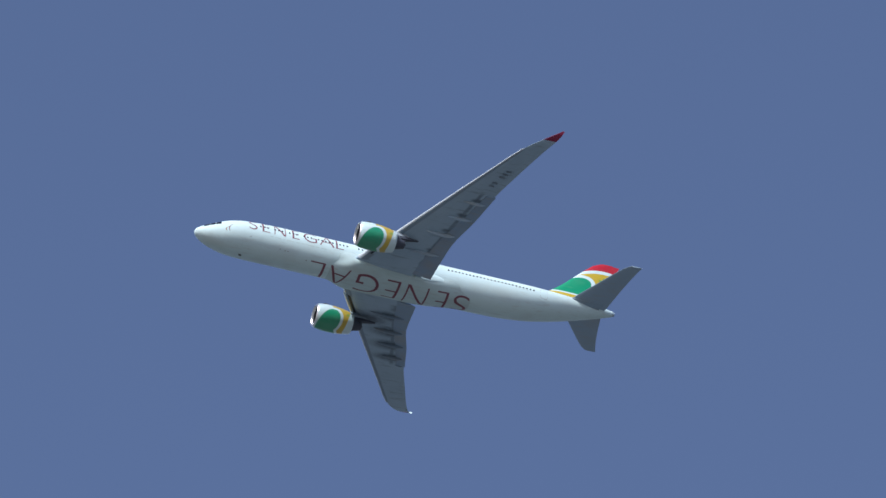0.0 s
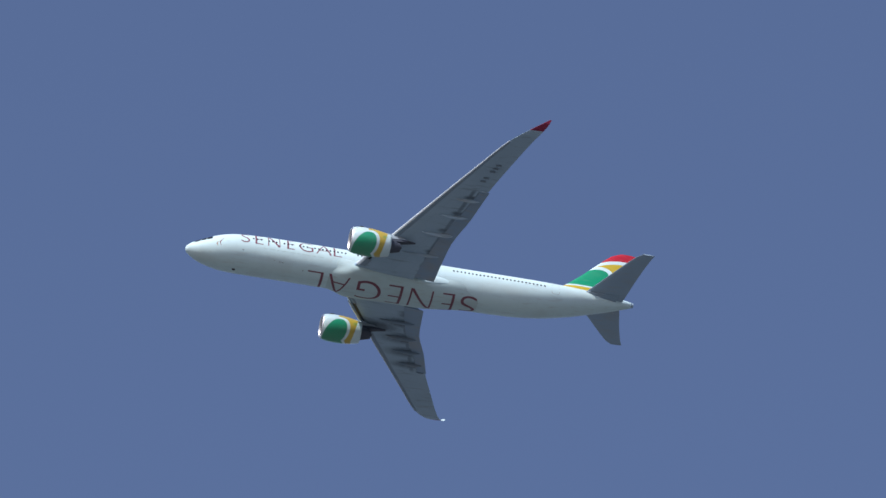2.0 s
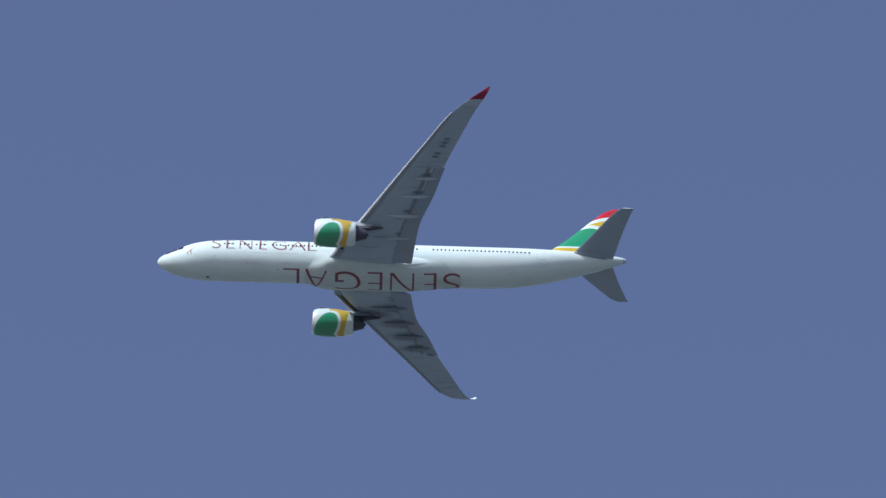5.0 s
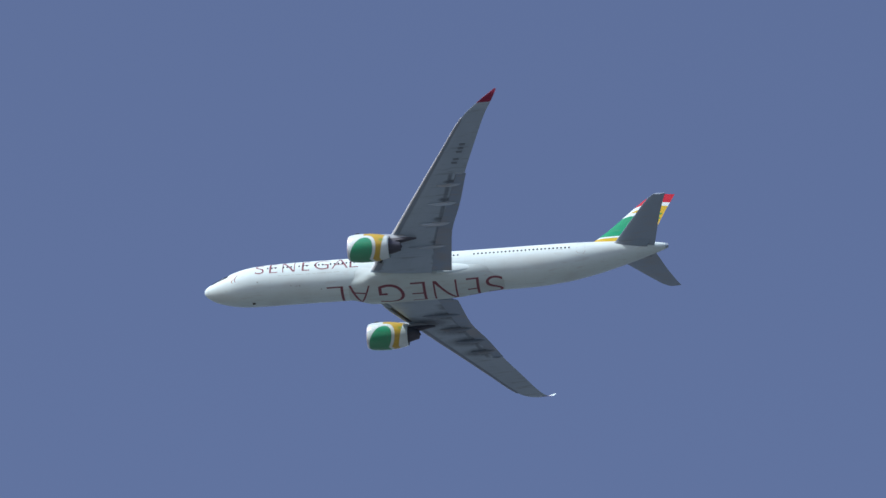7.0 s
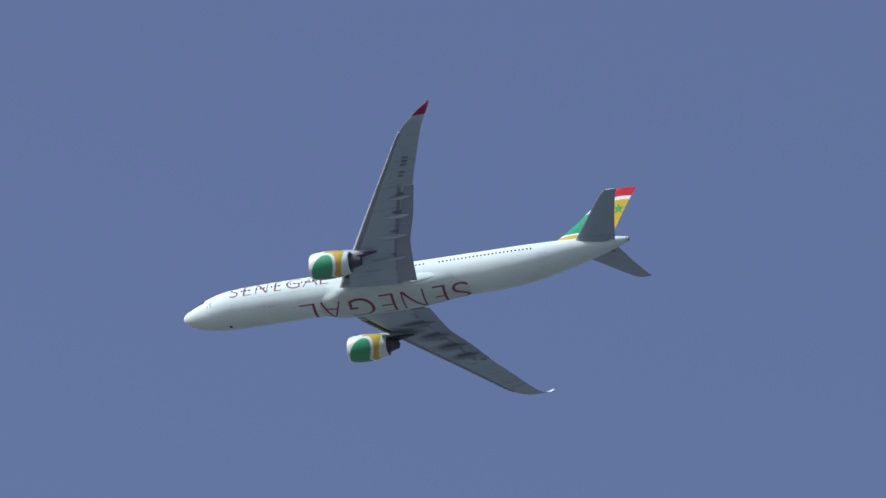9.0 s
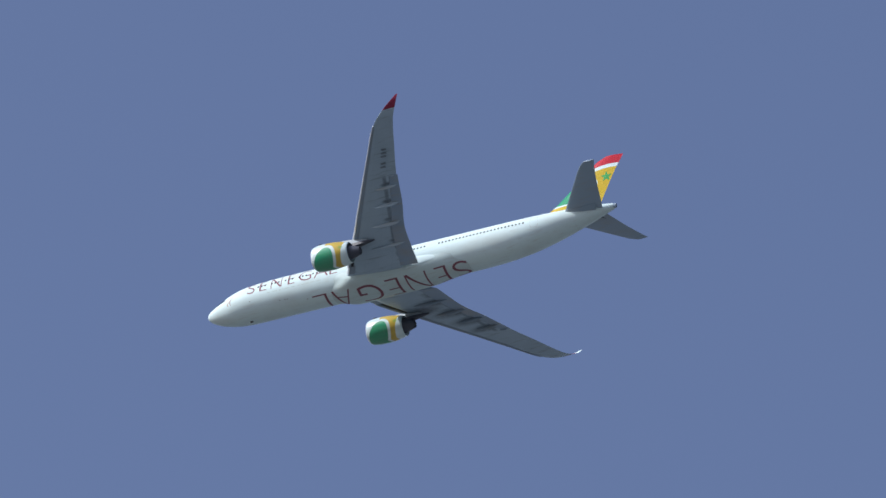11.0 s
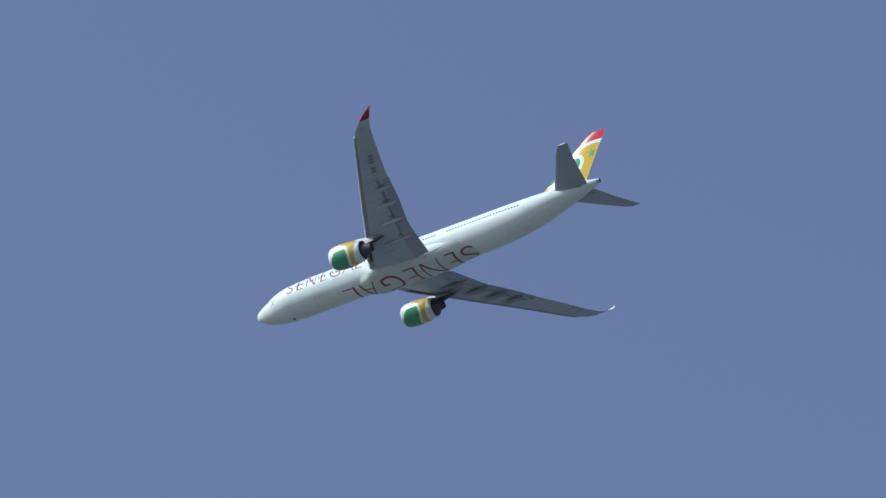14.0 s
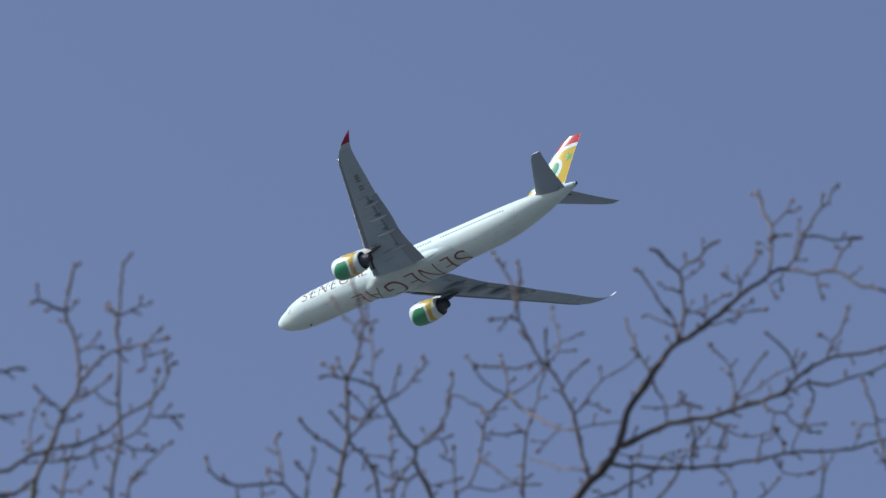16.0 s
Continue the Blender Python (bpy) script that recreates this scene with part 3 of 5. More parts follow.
def stems(ch, wide, high):
    """The thick stroke of a letter, as corners on the page."""
    t = (0.112 if high > 3 else 0.128) * high
    if ch in "EL":
        return [(0, 0), (t, 0), (t, high), (0, high)]
    if ch == "N":
        return [(wide - 1.25 * t, 0), (wide - 0.1 * t, 0), (1.25 * t, high), (0.1 * t, high)]
    if ch == "A":
        return [(wide - t, 0), (wide, 0), (wide * 0.5 + 0.55 * t, high), (wide * 0.5 - 0.5 * t, high)]
    return []


def lay_letter(ch, high, wide, thin, put, parent, trees):
    """Lay a letter on the skin: put maps a point of the page to a place outside the skin and the way inwards."""
    bm, own = letter_mesh(ch, high, thin)
    for v in bm.verts:
        v.co.x *= wide / own
    corners = stems(ch, wide, high)
    if corners:
        bm.faces.new([bm.verts.new((x, y, 0.006)) for x, y in corners])
    for axis, size in ((Vector((1, 0, 0)), wide), (Vector((0, 1, 0)), high)):
        n = int(size / 0.22)
        for k in range(1, n):
            bmesh.ops.bisect_plane(bm, geom=bm.verts[:] + bm.edges[:] + bm.faces[:], plane_co=axis * size * k / n, plane_no=axis)
    bmesh.ops.triangulate(bm, faces=bm.faces)
    for v in bm.verts:
        eye, way = put(v.co.x, v.co.y)
        proud = 0.014 + v.co.z
        best = None
        for tree in trees:
            hit, _, _, far = tree.ray_cast(eye, way)
            if hit and (best is None or far < best[1]):
                best = (hit, far)
        v.co = best[0] - way * proud if best else eye
    bmesh.ops.recalc_face_normals(bm, faces=bm.faces)
    part("letter", bm, M_LETTER, parent)


def build_letters(fuselage, trees):
    word = "SENEGAL"
    # on the flank: read from nose to tail
    at = [(-7.27, 1.2), (-9.2, 1.13), (-10.98, 1.7), (-13.64, 1.05), (-15.34, 1.95), (-17.69, 2.2), (-20.13, 1.2)]
    for ch, (x, wide) in zip(word, at):
        def flank(u, v, x=x):
            z = AXIS - 0.22 + v
            return Vector((x - u, 6.0, z)), Vector((0, -1, 0))
        lay_letter(ch, 1.95, wide, 0.014 if ch in "SG" else 0.024, flank, fuselage, trees)
    # on the belly: read from tail to nose, with the feet to port
    at = [(-40.65, 2.25), (-37.5, 1.7), (-34.5, 3.2), (-30.25, 2.0), (-27.35, 3.45), (-22.8, 2.95), (-19.1, 2.2)]
    for ch, (x, wide) in zip(word, at):
        def belly(u, v, x=x):
            a = (1.72 - v) / 2.95
            way = Vector((0, math.sin(a), -math.cos(a)))
            return Vector((x + u, 0, AXIS)) + way * 8.0, -way
        lay_letter(ch, 3.2, wide, 0.013 if ch in "SG" else 0.024, belly, fuselage, trees)


def build_windows(fuselage):
    """Cabin windows, doors and cockpit panes."""
    bm = bmesh.new()
    z0 = AXIS + 0.70
    rings = []
    for s in (1.0, 0.82):
        rings.append([(0.122 * s * math.copysign(abs(math.cos(a)) ** 0.7, math.cos(a)), 0.0, 0.175 * s * math.copysign(abs(math.sin(a)) ** 0.7, math.sin(a))) for a in (2 * math.pi * k / 12 for k in range(12))])
    lean = math.asin(0.70 / TUBE)
    turn = Matrix.Rotation(lean, 4, "X")
    loft([[turn @ Vector(p) for p in rings[0]], [turn @ (Vector(p) + Vector((0, 0.012, 0))) for p in rings[1]]], bm=bm, caps=(False, True))
    mesh = bpy.data.meshes.new("cabin_window")
    bm.to_mesh(mesh)
    bm.free()
    rows = [(-7.9, -21.5), (-23.0, -34.6), (-36.45, -49.35)]
    for side in (1, -1):
        for a, b in rows:
            x, k = a, 0
            while x > b:
                x, k = x - 0.535, k + 1
                if x > -17 and k % 4 == 1:
                    continue
                ob = place("cabin_window", mesh, M_GLASS, fuselage)
                y = (hull_half_width(x, z0) + 0.004) * side
                ob.matrix_basis = Matrix.Translation((x, y, z0)) @ (Matrix.Rotation(math.pi, 4, "Z") if side < 0 else Matrix())
    # cockpit panes: three a side, bent round the nose
    def pane(corners):
        bm = bmesh.new()
        a, b, c, d = (Vector(p) for p in corners)
        grid = {}
        for i in range(6):
            for j in range(5):
                p = a.lerp(b, i / 5).lerp(d.lerp(c, i / 5), j / 4)
                grid[i, j] = bm.verts.new((p[0], math.copysign(hull_half_width(p[0], p[2]) + 0.02, p[1]), p[2] + 0.01))
        for i in range(5):
            for j in range(4):
                bm.faces.new((grid[i, j], grid[i + 1, j], grid[i + 1, j + 1], grid[i, j + 1]))
        bmesh.ops.recalc_face_normals(bm, faces=bm.faces)
        return bm
    for s in (1, -1):
        for u0, u1 in ((0.0, 0.31), (0.345, 0.65), (0.685, 1.0)):
            low, top = [(-1.0 - 2.4 * u, s, -0.58 + 0.44 * u) for u in (u0, u1)], [(-1.45 - 2.05 * u, s, 0.04 + 0.62 * u ** 0.9) for u in (u0, u1)]
            part("cockpit_pane", pane((low[0], low[1], top[1], top[0])), M_GLASS, fuselage, "dark cockpit window pane")
    # doors: outline strips proud of the skin
    for side in (1, -1):
        for x, high in ((-51.4, 1.7),):
            bm = bmesh.new()
            n = 28
            for k in range(n):
                pts = []
                for kk, grow in ((k, 0), (k + 1, 0), (k + 1, 0.035), (k, 0.035)):
                    a = 2 * math.pi * kk / n
                    px = x + (0.53 + grow) * math.copysign(abs(math.cos(a)) ** 0.35, math.cos(a))
                    pz = AXIS - 0.22 + high / 2 + (high / 2 + grow) * math.copysign(abs(math.sin(a)) ** 0.35, math.sin(a))
                    pts.append(bm.verts.new((px, side * (hull_half_width(px, pz) + 0.006), pz)))
                bm.faces.new(pts)
            bmesh.ops.remove_doubles(bm, verts=bm.verts, dist=1e-4)
            part("door_outline", bm, M_SEAM, fuselage, "grey outline of a cabin door")


M_PALE_BAR = plain("bar_pale", (0.51, 0.67, 0.67), 0.5)
M_SEAL = paint("root_seal", (0.25, 0.35, 0.45), 0.5, 0.0, 0.4)
M_SEAM = plain("door_seam", (0.42, 0.46, 0.47), 0.5)


def build_strokes(fuselage):
    """Two thin curved strokes behind the cockpit."""
    for side in (1, -1):
        for dx, colour, high in ((0.0, M_LETTER, 1.25), (0.42, M_GOLD, 0.8)):
            bm = bmesh.new()
            rows = []
            for k in range(13):
                u = k / 12
                z = AXIS - 1.1 + high * u
                x = -4.75 + dx + 0.32 * (1 - (2 * u - 0.7) ** 2)
                w = 0.02 + 0.045 * math.sin(math.pi * u)
                rows.append([bm.verts.new((x + s * w, side * (hull_half_width(x + s * w, z) + 0.008), z)) for s in (-1, 1)])
            for a, b in zip(rows, rows[1:]):
                bm.faces.new((a[0], a[1], b[1], b[0]))
            part("curved_stroke", bm, colour, fuselage)


def build_flank_bars(fuselage):
    """A faint line of plain bars under the word on the flank, and a shorter one behind the last cabin windows."""
    x = -10.4
    for long, start in ((0.5, 0), (0.9, 0), (0.35, 0), (1.1, 0), (0.7, 0), (0.45, 0), (1.2, 0), (0.6, 0), (0.8, 0), (0.8, -46.9), (1.1, 0)):
        x = start or x
        foot = -1.075 if x > -40 else 0.02
        bm = bmesh.new()
        rows = []
        for k in range(4):
            px = x - long * k / 3
            rows.append([bm.verts.new((px, hull_half_width(px, z) + 0.007, z)) for z in (foot, foot + 0.065)])
        for p, q in zip(rows, rows[1:]):
            bm.faces.new((p[0], p[1], q[1], q[0]))
        part("flank_bar", bm, M_PALE_BAR, fuselage, "faint pale grey bar")
        x -= long + 0.22


def build_airliner():
    airliner = tagged(new("airliner"), "white twin-engine airliner with green, yellow and red livery, wheels up", "airplane")
    hull, belly = build_hull(), build_belly()
    trees = [BVHTree.FromBMesh(hull), BVHTree.FromBMesh(belly)]
    fuselage = part("fuselage", hull, M_WHITE, airliner, "glossy white fuselage with dark red lettering")
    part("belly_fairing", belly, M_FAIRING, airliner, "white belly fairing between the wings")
    build_letters(fuselage, trees)
    build_windows(fuselage)
    build_strokes(fuselage)
    build_flank_bars(fuselage)
    part("exhaust_pipe", smooth(loft([ring_at(-62.4, 1.67, 0.40), ring_at(-62.9, 1.70, 0.31), ring_at(-62.9, 1.70, 0.27), ring_at(-62.5, 1.70, 0.25)], caps=(False, False)), 50), M_FAIR, fuselage, "pale tail exhaust pipe")
    part("exhaust_bore", loft([ring_at(-62.86, 1.70, 0.268), ring_at(-62.5, 1.70, 0.2)]), M_CORE, fuselage)
    # aerials and probes under the nose and belly
    for x, y, deep, long in ((-6.55, -0.1, 0.36, 0.42),):
        z = AXIS + table(FUSELAGE, x)[1]
        rows = [[(x - u * long - (d * 0.35), y + w, z + 0.1 - d) for u, w in ((0, 0), (0.4, 0.035), (1, 0), (0.4, -0.035))] for d in (0.0, deep * 0.6, deep)]
        part("aerial", loft(rows), M_MARK, fuselage, "small dark blade aerial")
    for x, y, z in ((-12.1, 2.0, -2.0), (-12.9, 1.95, -2.05), (-13.3, 1.95, -2.05), (-7.6, 2.3, -1.35), (-16.2, 1.4, -2.45)):
        bm = bmesh.new()
        yy = hull_half_width(x, AXIS + z)
        bmesh.ops.create_icosphere(bm, subdivisions=1, radius=0.10, matrix=Matrix.Translation((x, yy, AXIS + z)) @ Matrix.Diagonal((1, 0.5, 0.5, 1)))
        part("port_cover", bm, M_MARK, fuselage)
    for side, name in ((1, "wing_port"), (-1, "wing_starboard")):
        build_wing(airliner, side, name)
        build_engine(airliner, side, "engine")
        stab = part("tailplane", tail_piece(TAILPLANE, 0.0, 0.70, side, deep=0.09), M_TAIL_GREY, airliner, "grey swept tailplane")
        part("elevator", tail_piece(TAILPLANE, 0.70, 1.0, side, 0.8, 9.32, 0.09), M_TAIL_GREY, stab)
        part("tailplane_tip", tail_piece(TAILPLANE, 0.70, 1.0, side, 9.325, 9.72, 0.09), M_TAIL_GREY, stab)
        part("root_seal", tail_piece(TAIL_ROOT, 0.0, 0.94, side, deep=0.13), M_SEAL, stab, "darker grey fairing at the tailplane root")
        # root fillets behind the wing
        rows = []
        for k in range(18):
            u = k / 17
            x, fat = -32.0 - 6.0 * u, max(0.02, math.sin(math.pi * (0.42 + 0.58 * u))) ** 0.9
            y, z = side * (2.36 + 0.24 * fat), -1.76 + 0.26 * u
            rows.append([(x, y + 0.30 * fat * math.cos(a), z + (0.82 * fat + 0.02) * math.sin(a)) for a in (2 * math.pi * i / 16 for i in range(16))])
        part("wing_fillet", smooth(loft(rows), 60), M_WHITE, airliner)
    fin = part("fin", tail_piece(FIN, 0.0, 0.66, deep=0.095), M_FIN, airliner, "tail fin with green leaf, yellow field and red top")
    part("rudder", tail_piece(FIN, 0.661, 1.0, 0, 2.6, 10.61, 0.095), M_FIN, fin, "rudder painted like the fin")
    build_star(fin)
    return airliner


def ring_at(x, z, r):
    return [(x, r * math.cos(a), AXIS + z + 0.32 + r * math.sin(a)) for a in (2 * math.pi * k / 20 for k in range(20))]


airliner = build_airliner()


# ---- tree: local x to the right, y away from the camera, z up, from the foot of the trunk ----
def build_tree():
    tree = tagged(new("tree"), "bare young deciduous tree with swelling spring buds", "tree")
    tree.matrix_basis = Matrix.Translation((-8.562, 9.915, -0.006)) @ Matrix.Rotation(radians(40.812), 4, "Z")
    rng = random.Random(11)
    twigs, buds = bmesh.new(), bmesh.new()

    def bud(at, way, size):
        """A pointed, slightly bent bud."""
        side = way.orthogonal().normalized()
        up = way.cross(side)
        rings = []
        for u, r in ((-0.2, 0.25), (0.15, 0.85), (0.5, 1.0), (0.9, 0.7), (1.25, 0.12)):
            mid = at + way * (u * size * 1.5)
            rings.append([buds.verts.new(mid + size * 0.62 * r * (math.cos(a) * side + math.sin(a) * up)) for a in (math.pi * k / 3 for k in range(6))])
        for a, b in zip(rings, rings[1:]):
            for i in range(6):
                buds.faces.new((a[i], a[(i + 1) % 6], b[(i + 1) % 6], b[i]))
        buds.faces.new(rings[0][::-1])
        buds.faces.new(rings[-1])

    def twig(at, way, long, r, depth=0):
        """A short crooked shoot with buds along it and one at its end; it may fork once."""
        pts, p, w = [at], at.copy(), way.normalized()
        n = max(3, round(long / 0.014))
        for k in range(n):
            w = (w + Vector((rng.gauss(0, 0.16), rng.gauss(0, 0.16), rng.gauss(0.07, 0.14)))).normalized()
            p = p + w * (long / n)
            pts.append(p.copy())
        tube(twigs, pts, [r * (1 - 0.35 * k / n) for k in range(n + 1)], 5)
        for k in range(1, n):
            if rng.random() < 0.42:
                turn = Matrix.Rotation(rng.uniform(0, 6.28), 3, w)
                out = (turn @ w.orthogonal().normalized() + 0.7 * w).normalized()
                bud(pts[k] + out * r * 0.5, out, r * rng.uniform(1.2, 1.9))
        bud(pts[-1], w, r * rng.uniform(1.8, 2.8))
        if depth < 1 and long > 0.04 and rng.random() < 0.65:
            turn = Matrix.Rotation(rng.uniform(0, 6.28), 3, w)
            out = (turn @ w.orthogonal().normalized() * 0.9 + w).normalized()
            twig(pts[n // 2], out, long * rng.uniform(0.4, 0.65), r * 0.85, depth + 1)

    def branch(points, r0, r1, gap=0.024, shoots=True):
        """One branch as a tapered, knotty tube, with side buds and short shoots left and right in turn and a fat bud at its end."""
        close = (Vector(points[1]) - Vector(points[0])).length < 0.2
        pts = curve_through(points, 2 if close else 7)
        n = len(pts)
        knot = [1 + 0.12 * rng.random() + (0.35 if rng.random() < 0.12 else 0) for _ in pts]
        bm = bmesh.new()
        wobble = [p + Vector((rng.gauss(0, 1), rng.gauss(0, 1), rng.gauss(0, 1))) * min(r0 * 0.45, 0.0010 if close else 0.0022) for p in pts]
        tube(bm, wobble, [(r0 + (r1 - r0) * (k / (n - 1)) ** 0.8) * knot[k] for k in range(n)], 8)
        part("branch", smooth(bm), M_TWIG if r0 < 0.0042 else M_BARK, tree)
        if not shoots:
            return
        run, next_at, flip = 0.0, gap * 0.6, rng.choice((-1, 1))
        whole = sum((b - a).length for a, b in zip(wobble, wobble[1:]))
        for a, b in zip(wobble, wobble[1:]):
            run += (b - a).length
            if run > next_at:
                next_at += gap * rng.uniform(0.6, 1.6)
                w = (b - a).normalized()
                side = w.cross(Vector((0, 1, 0))).normalized() * flip
                flip = -flip
                out = (side + 0.75 * w + Vector((0, rng.gauss(0, 0.55), 0.12))).normalized()
                if rng.random() < 0.45 or run > 0.8 * whole:
                    bud(b + out * 0.0012, out, rng.uniform(0.0024, 0.0038))
                else:
                    twig(b, out, rng.choice((0.008, 0.012, 0.016, 0.022)) * rng.uniform(0.8, 1.2), 0.0018)
        if r1 < 0.004:
            bud(wobble[-1], (wobble[-1] - wobble[-2]).normalized(), rng.uniform(0.0044, 0.0062))

    bm = bmesh.new()
    foot = [(0, 0, -0.05), (0.0, 0, 0.15), (0.02, 0.02, 0.8), (-0.03, 0.0, 2.0), (0.02, -0.05, 3.2), (0.0, -0.1, 4.4)]
    pts = curve_through(foot, 5)
    tube(bm, pts, [0.24 * math.exp(-p.z * 2.2) + 0.15 - 0.016 * p.z for p in pts], 14)
    part("trunk", smooth(bm), M_BARK, tree, "grey-brown furrowed trunk")
    # limbs that carry the high branches
    branch([(0.0, -0.1, 4.3), (0.1, 0.1, 5.8), (0.05, 0.15, 7.2), (0.12, 0.1, 8.0)], 0.075, 0.016, shoots=False)
    branch([(0.0, -0.1, 4.2), (-0.2, -0.2, 5.6), (-0.22, -0.35, 7.2), (-0.18, -0.36, 7.9)], 0.06, 0.012, shoots=False)
    branch([(0.0, -0.1, 4.0), (-0.35, -0.5, 5.4), (-0.6, -0.9, 7.0), (-0.64, -1.0, 7.6)], 0.065, 0.014, shoots=False)
    branch([(-0.640, -1.000, 7.560), (-0.634, -1.031, 7.969), (-0.630, -1.050, 8.278)], 0.0060, 0.0037, shoots=False)
    branch([(-0.640, -1.000, 7.560), (-0.562, -0.975, 7.990), (-0.514, -0.960, 8.321)], 0.0060, 0.0028, shoots=False)
    branch([(-0.640, -1.000, 7.560), (-0.682, -1.081, 7.973), (-0.708, -1.130, 8.286)], 0.0060, 0.0032, shoots=False)
    branch([(-0.640, -1.000, 7.560), (-0.681, -1.093, 7.949), (-0.706, -1.150, 8.238)], 0.0060, 0.0032, shoots=False)
    branch([(-0.640, -1.000, 7.560), (-0.609, -0.969, 7.994), (-0.589, -0.950, 8.328)], 0.0060, 0.0028, shoots=False)
    branch([(-0.640, -1.000, 7.560), (-0.548, -0.957, 7.999), (-0.492, -0.930, 8.337)], 0.0060, 0.0023, shoots=False)
    branch([(-0.640, -1.000, 7.560), (-0.676, -1.217, 8.001), (-0.697, -1.350, 8.343)], 0.0060, 0.0023, shoots=False)
    branch([(-0.640, -1.000, 7.560), (-0.670, -1.217, 7.962), (-0.688, -1.350, 8.265)], 0.0060, 0.0023, shoots=False)
    branch([(-0.180, -0.360, 7.860), (-0.181, -0.372, 8.298), (-0.182, -0.380, 8.636)], 0.0060, 0.0037, shoots=False)
    branch([(-0.180, -0.360, 7.860), (-0.078, -0.298, 8.330), (-0.015, -0.260, 8.700)], 0.0060, 0.0037, shoots=False)
    branch([(-0.180, -0.360, 7.860), (-0.200, -0.279, 8.340), (-0.212, -0.230, 8.720)], 0.0060, 0.0023, shoots=False)
    branch([(-0.180, -0.360, 7.860), (-0.119, -0.248, 8.353), (-0.082, -0.180, 8.745)], 0.0060, 0.0013, shoots=False)
    branch([(-0.180, -0.360, 7.860), (-0.206, -0.341, 8.312), (-0.222, -0.330, 8.665)], 0.0060, 0.0018, shoots=False)
    branch([(-0.180, -0.360, 7.860), (-0.057, -0.248, 8.352), (0.018, -0.180, 8.744)], 0.0060, 0.0018, shoots=False)
    branch([(0.120, 0.100, 7.960), (0.052, 0.150, 8.501), (0.011, 0.180, 8.943)], 0.0060, 0.0023, shoots=False)
    branch([(0.120, 0.100, 7.960), (0.126, 0.193, 8.520), (0.130, 0.250, 8.980)], 0.0060, 0.0023, shoots=False)
    branch([(0.120, 0.100, 7.960), (0.168, 0.057, 8.459), (0.198, 0.030, 8.857)], 0.0114, 0.0076, shoots=False)
    branch([(0.120, 0.100, 7.960), (0.614, -0.024, 8.417), (0.917, -0.100, 8.774)], 0.0060, 0.0032, shoots=False)
    branch([(0.120, 0.100, 7.960), (0.665, 0.038, 8.444), (0.999, 0.000, 8.828)], 0.0060, 0.0032, shoots=False)
    branch([(0.120, 0.100, 7.960), (0.502, -0.086, 8.391), (0.736, -0.200, 8.722)], 0.0060, 0.0023, shoots=False)
    branch([(0.120, 0.100, 7.960), (0.355, -0.055, 8.406), (0.499, -0.150, 8.753)], 0.0060, 0.0018, shoots=False)
    # the crown's highest branches
    branch([(-0.630, -1.050, 8.278), (-0.624, -1.057, 8.323), (-0.611, -1.062, 8.355), (-0.599, -1.067, 8.386), (-0.588, -1.071, 8.413), (-0.577, -1.075, 8.440), (-0.564, -1.078, 8.458), (-0.558, -1.082, 8.478), (-0.558, -1.085, 8.504), (-0.560, -1.089, 8.532), (-0.568, -1.094, 8.564), (-0.580, -1.099, 8.596), (-0.575, -1.103, 8.624), (-0.571, -1.106, 8.643), (-0.567, -1.109, 8.663), (-0.562, -1.110, 8.671)], 0.0037, 0.0018)
    branch([(-0.514, -0.960, 8.321), (-0.510, -0.965, 8.373), (-0.504, -0.968, 8.410), (-0.498, -0.971, 8.438), (-0.499, -0.975, 8.476), (-0.503, -0.978, 8.514), (-0.500, -0.982, 8.553), (-0.501, -0.985, 8.594), (-0.505, -0.988, 8.620), (-0.502, -0.990, 8.648), (-0.500, -0.993, 8.677), (-0.500, -0.995, 8.698), (-0.496, -0.997, 8.715), (-0.495, -0.999, 8.737), (-0.488, -1.000, 8.750)], 0.0028, 0.0018)
    branch([(-0.708, -1.130, 8.286), (-0.675, -1.117, 8.305), (-0.654, -1.109, 8.316), (-0.637, -1.101, 8.336), (-0.616, -1.093, 8.349), (-0.595, -1.085, 8.361), (-0.574, -1.077, 8.370), (-0.549, -1.067, 8.382), (-0.523, -1.057, 8.400), (-0.507, -1.050, 8.419), (-0.497, -1.044, 8.435), (-0.481, -1.038, 8.448), (-0.460, -1.029, 8.467), (-0.446, -1.022, 8.483), (-0.435, -1.015, 8.507), (-0.425, -1.008, 8.531), (-0.421, -1.002, 8.553), (-0.417, -1.000, 8.559)], 0.0032, 0.0018)
    branch([(-0.706, -1.150, 8.238), (-0.674, -1.116, 8.264), (-0.654, -1.095, 8.278), (-0.638, -1.074, 8.304), (-0.624, -1.057, 8.325)], 0.0032, 0.0023)
    branch([(-0.589, -0.950, 8.328), (-0.586, -0.942, 8.386), (-0.579, -0.938, 8.419), (-0.570, -0.933, 8.451), (-0.564, -0.930, 8.475)], 0.0028, 0.0013)
    branch([(-0.492, -0.930, 8.337), (-0.487, -0.921, 8.387), (-0.477, -0.916, 8.409), (-0.458, -0.910, 8.432), (-0.443, -0.904, 8.455), (-0.429, -0.900, 8.470)], 0.0023, 0.0013)
    branch([(-0.697, -1.350, 8.343), (-0.664, -1.340, 8.352), (-0.648, -1.334, 8.359), (-0.634, -1.330, 8.362)], 0.0023, 0.0018)
    branch([(-0.688, -1.350, 8.265), (-0.663, -1.341, 8.274), (-0.651, -1.336, 8.277), (-0.635, -1.330, 8.281)], 0.0023, 0.0018)
    branch([(-0.580, -1.099, 8.596), (-0.597, -1.104, 8.601), (-0.614, -1.109, 8.608), (-0.627, -1.112, 8.607), (-0.633, -1.114, 8.602)], 0.0023, 0.0018)
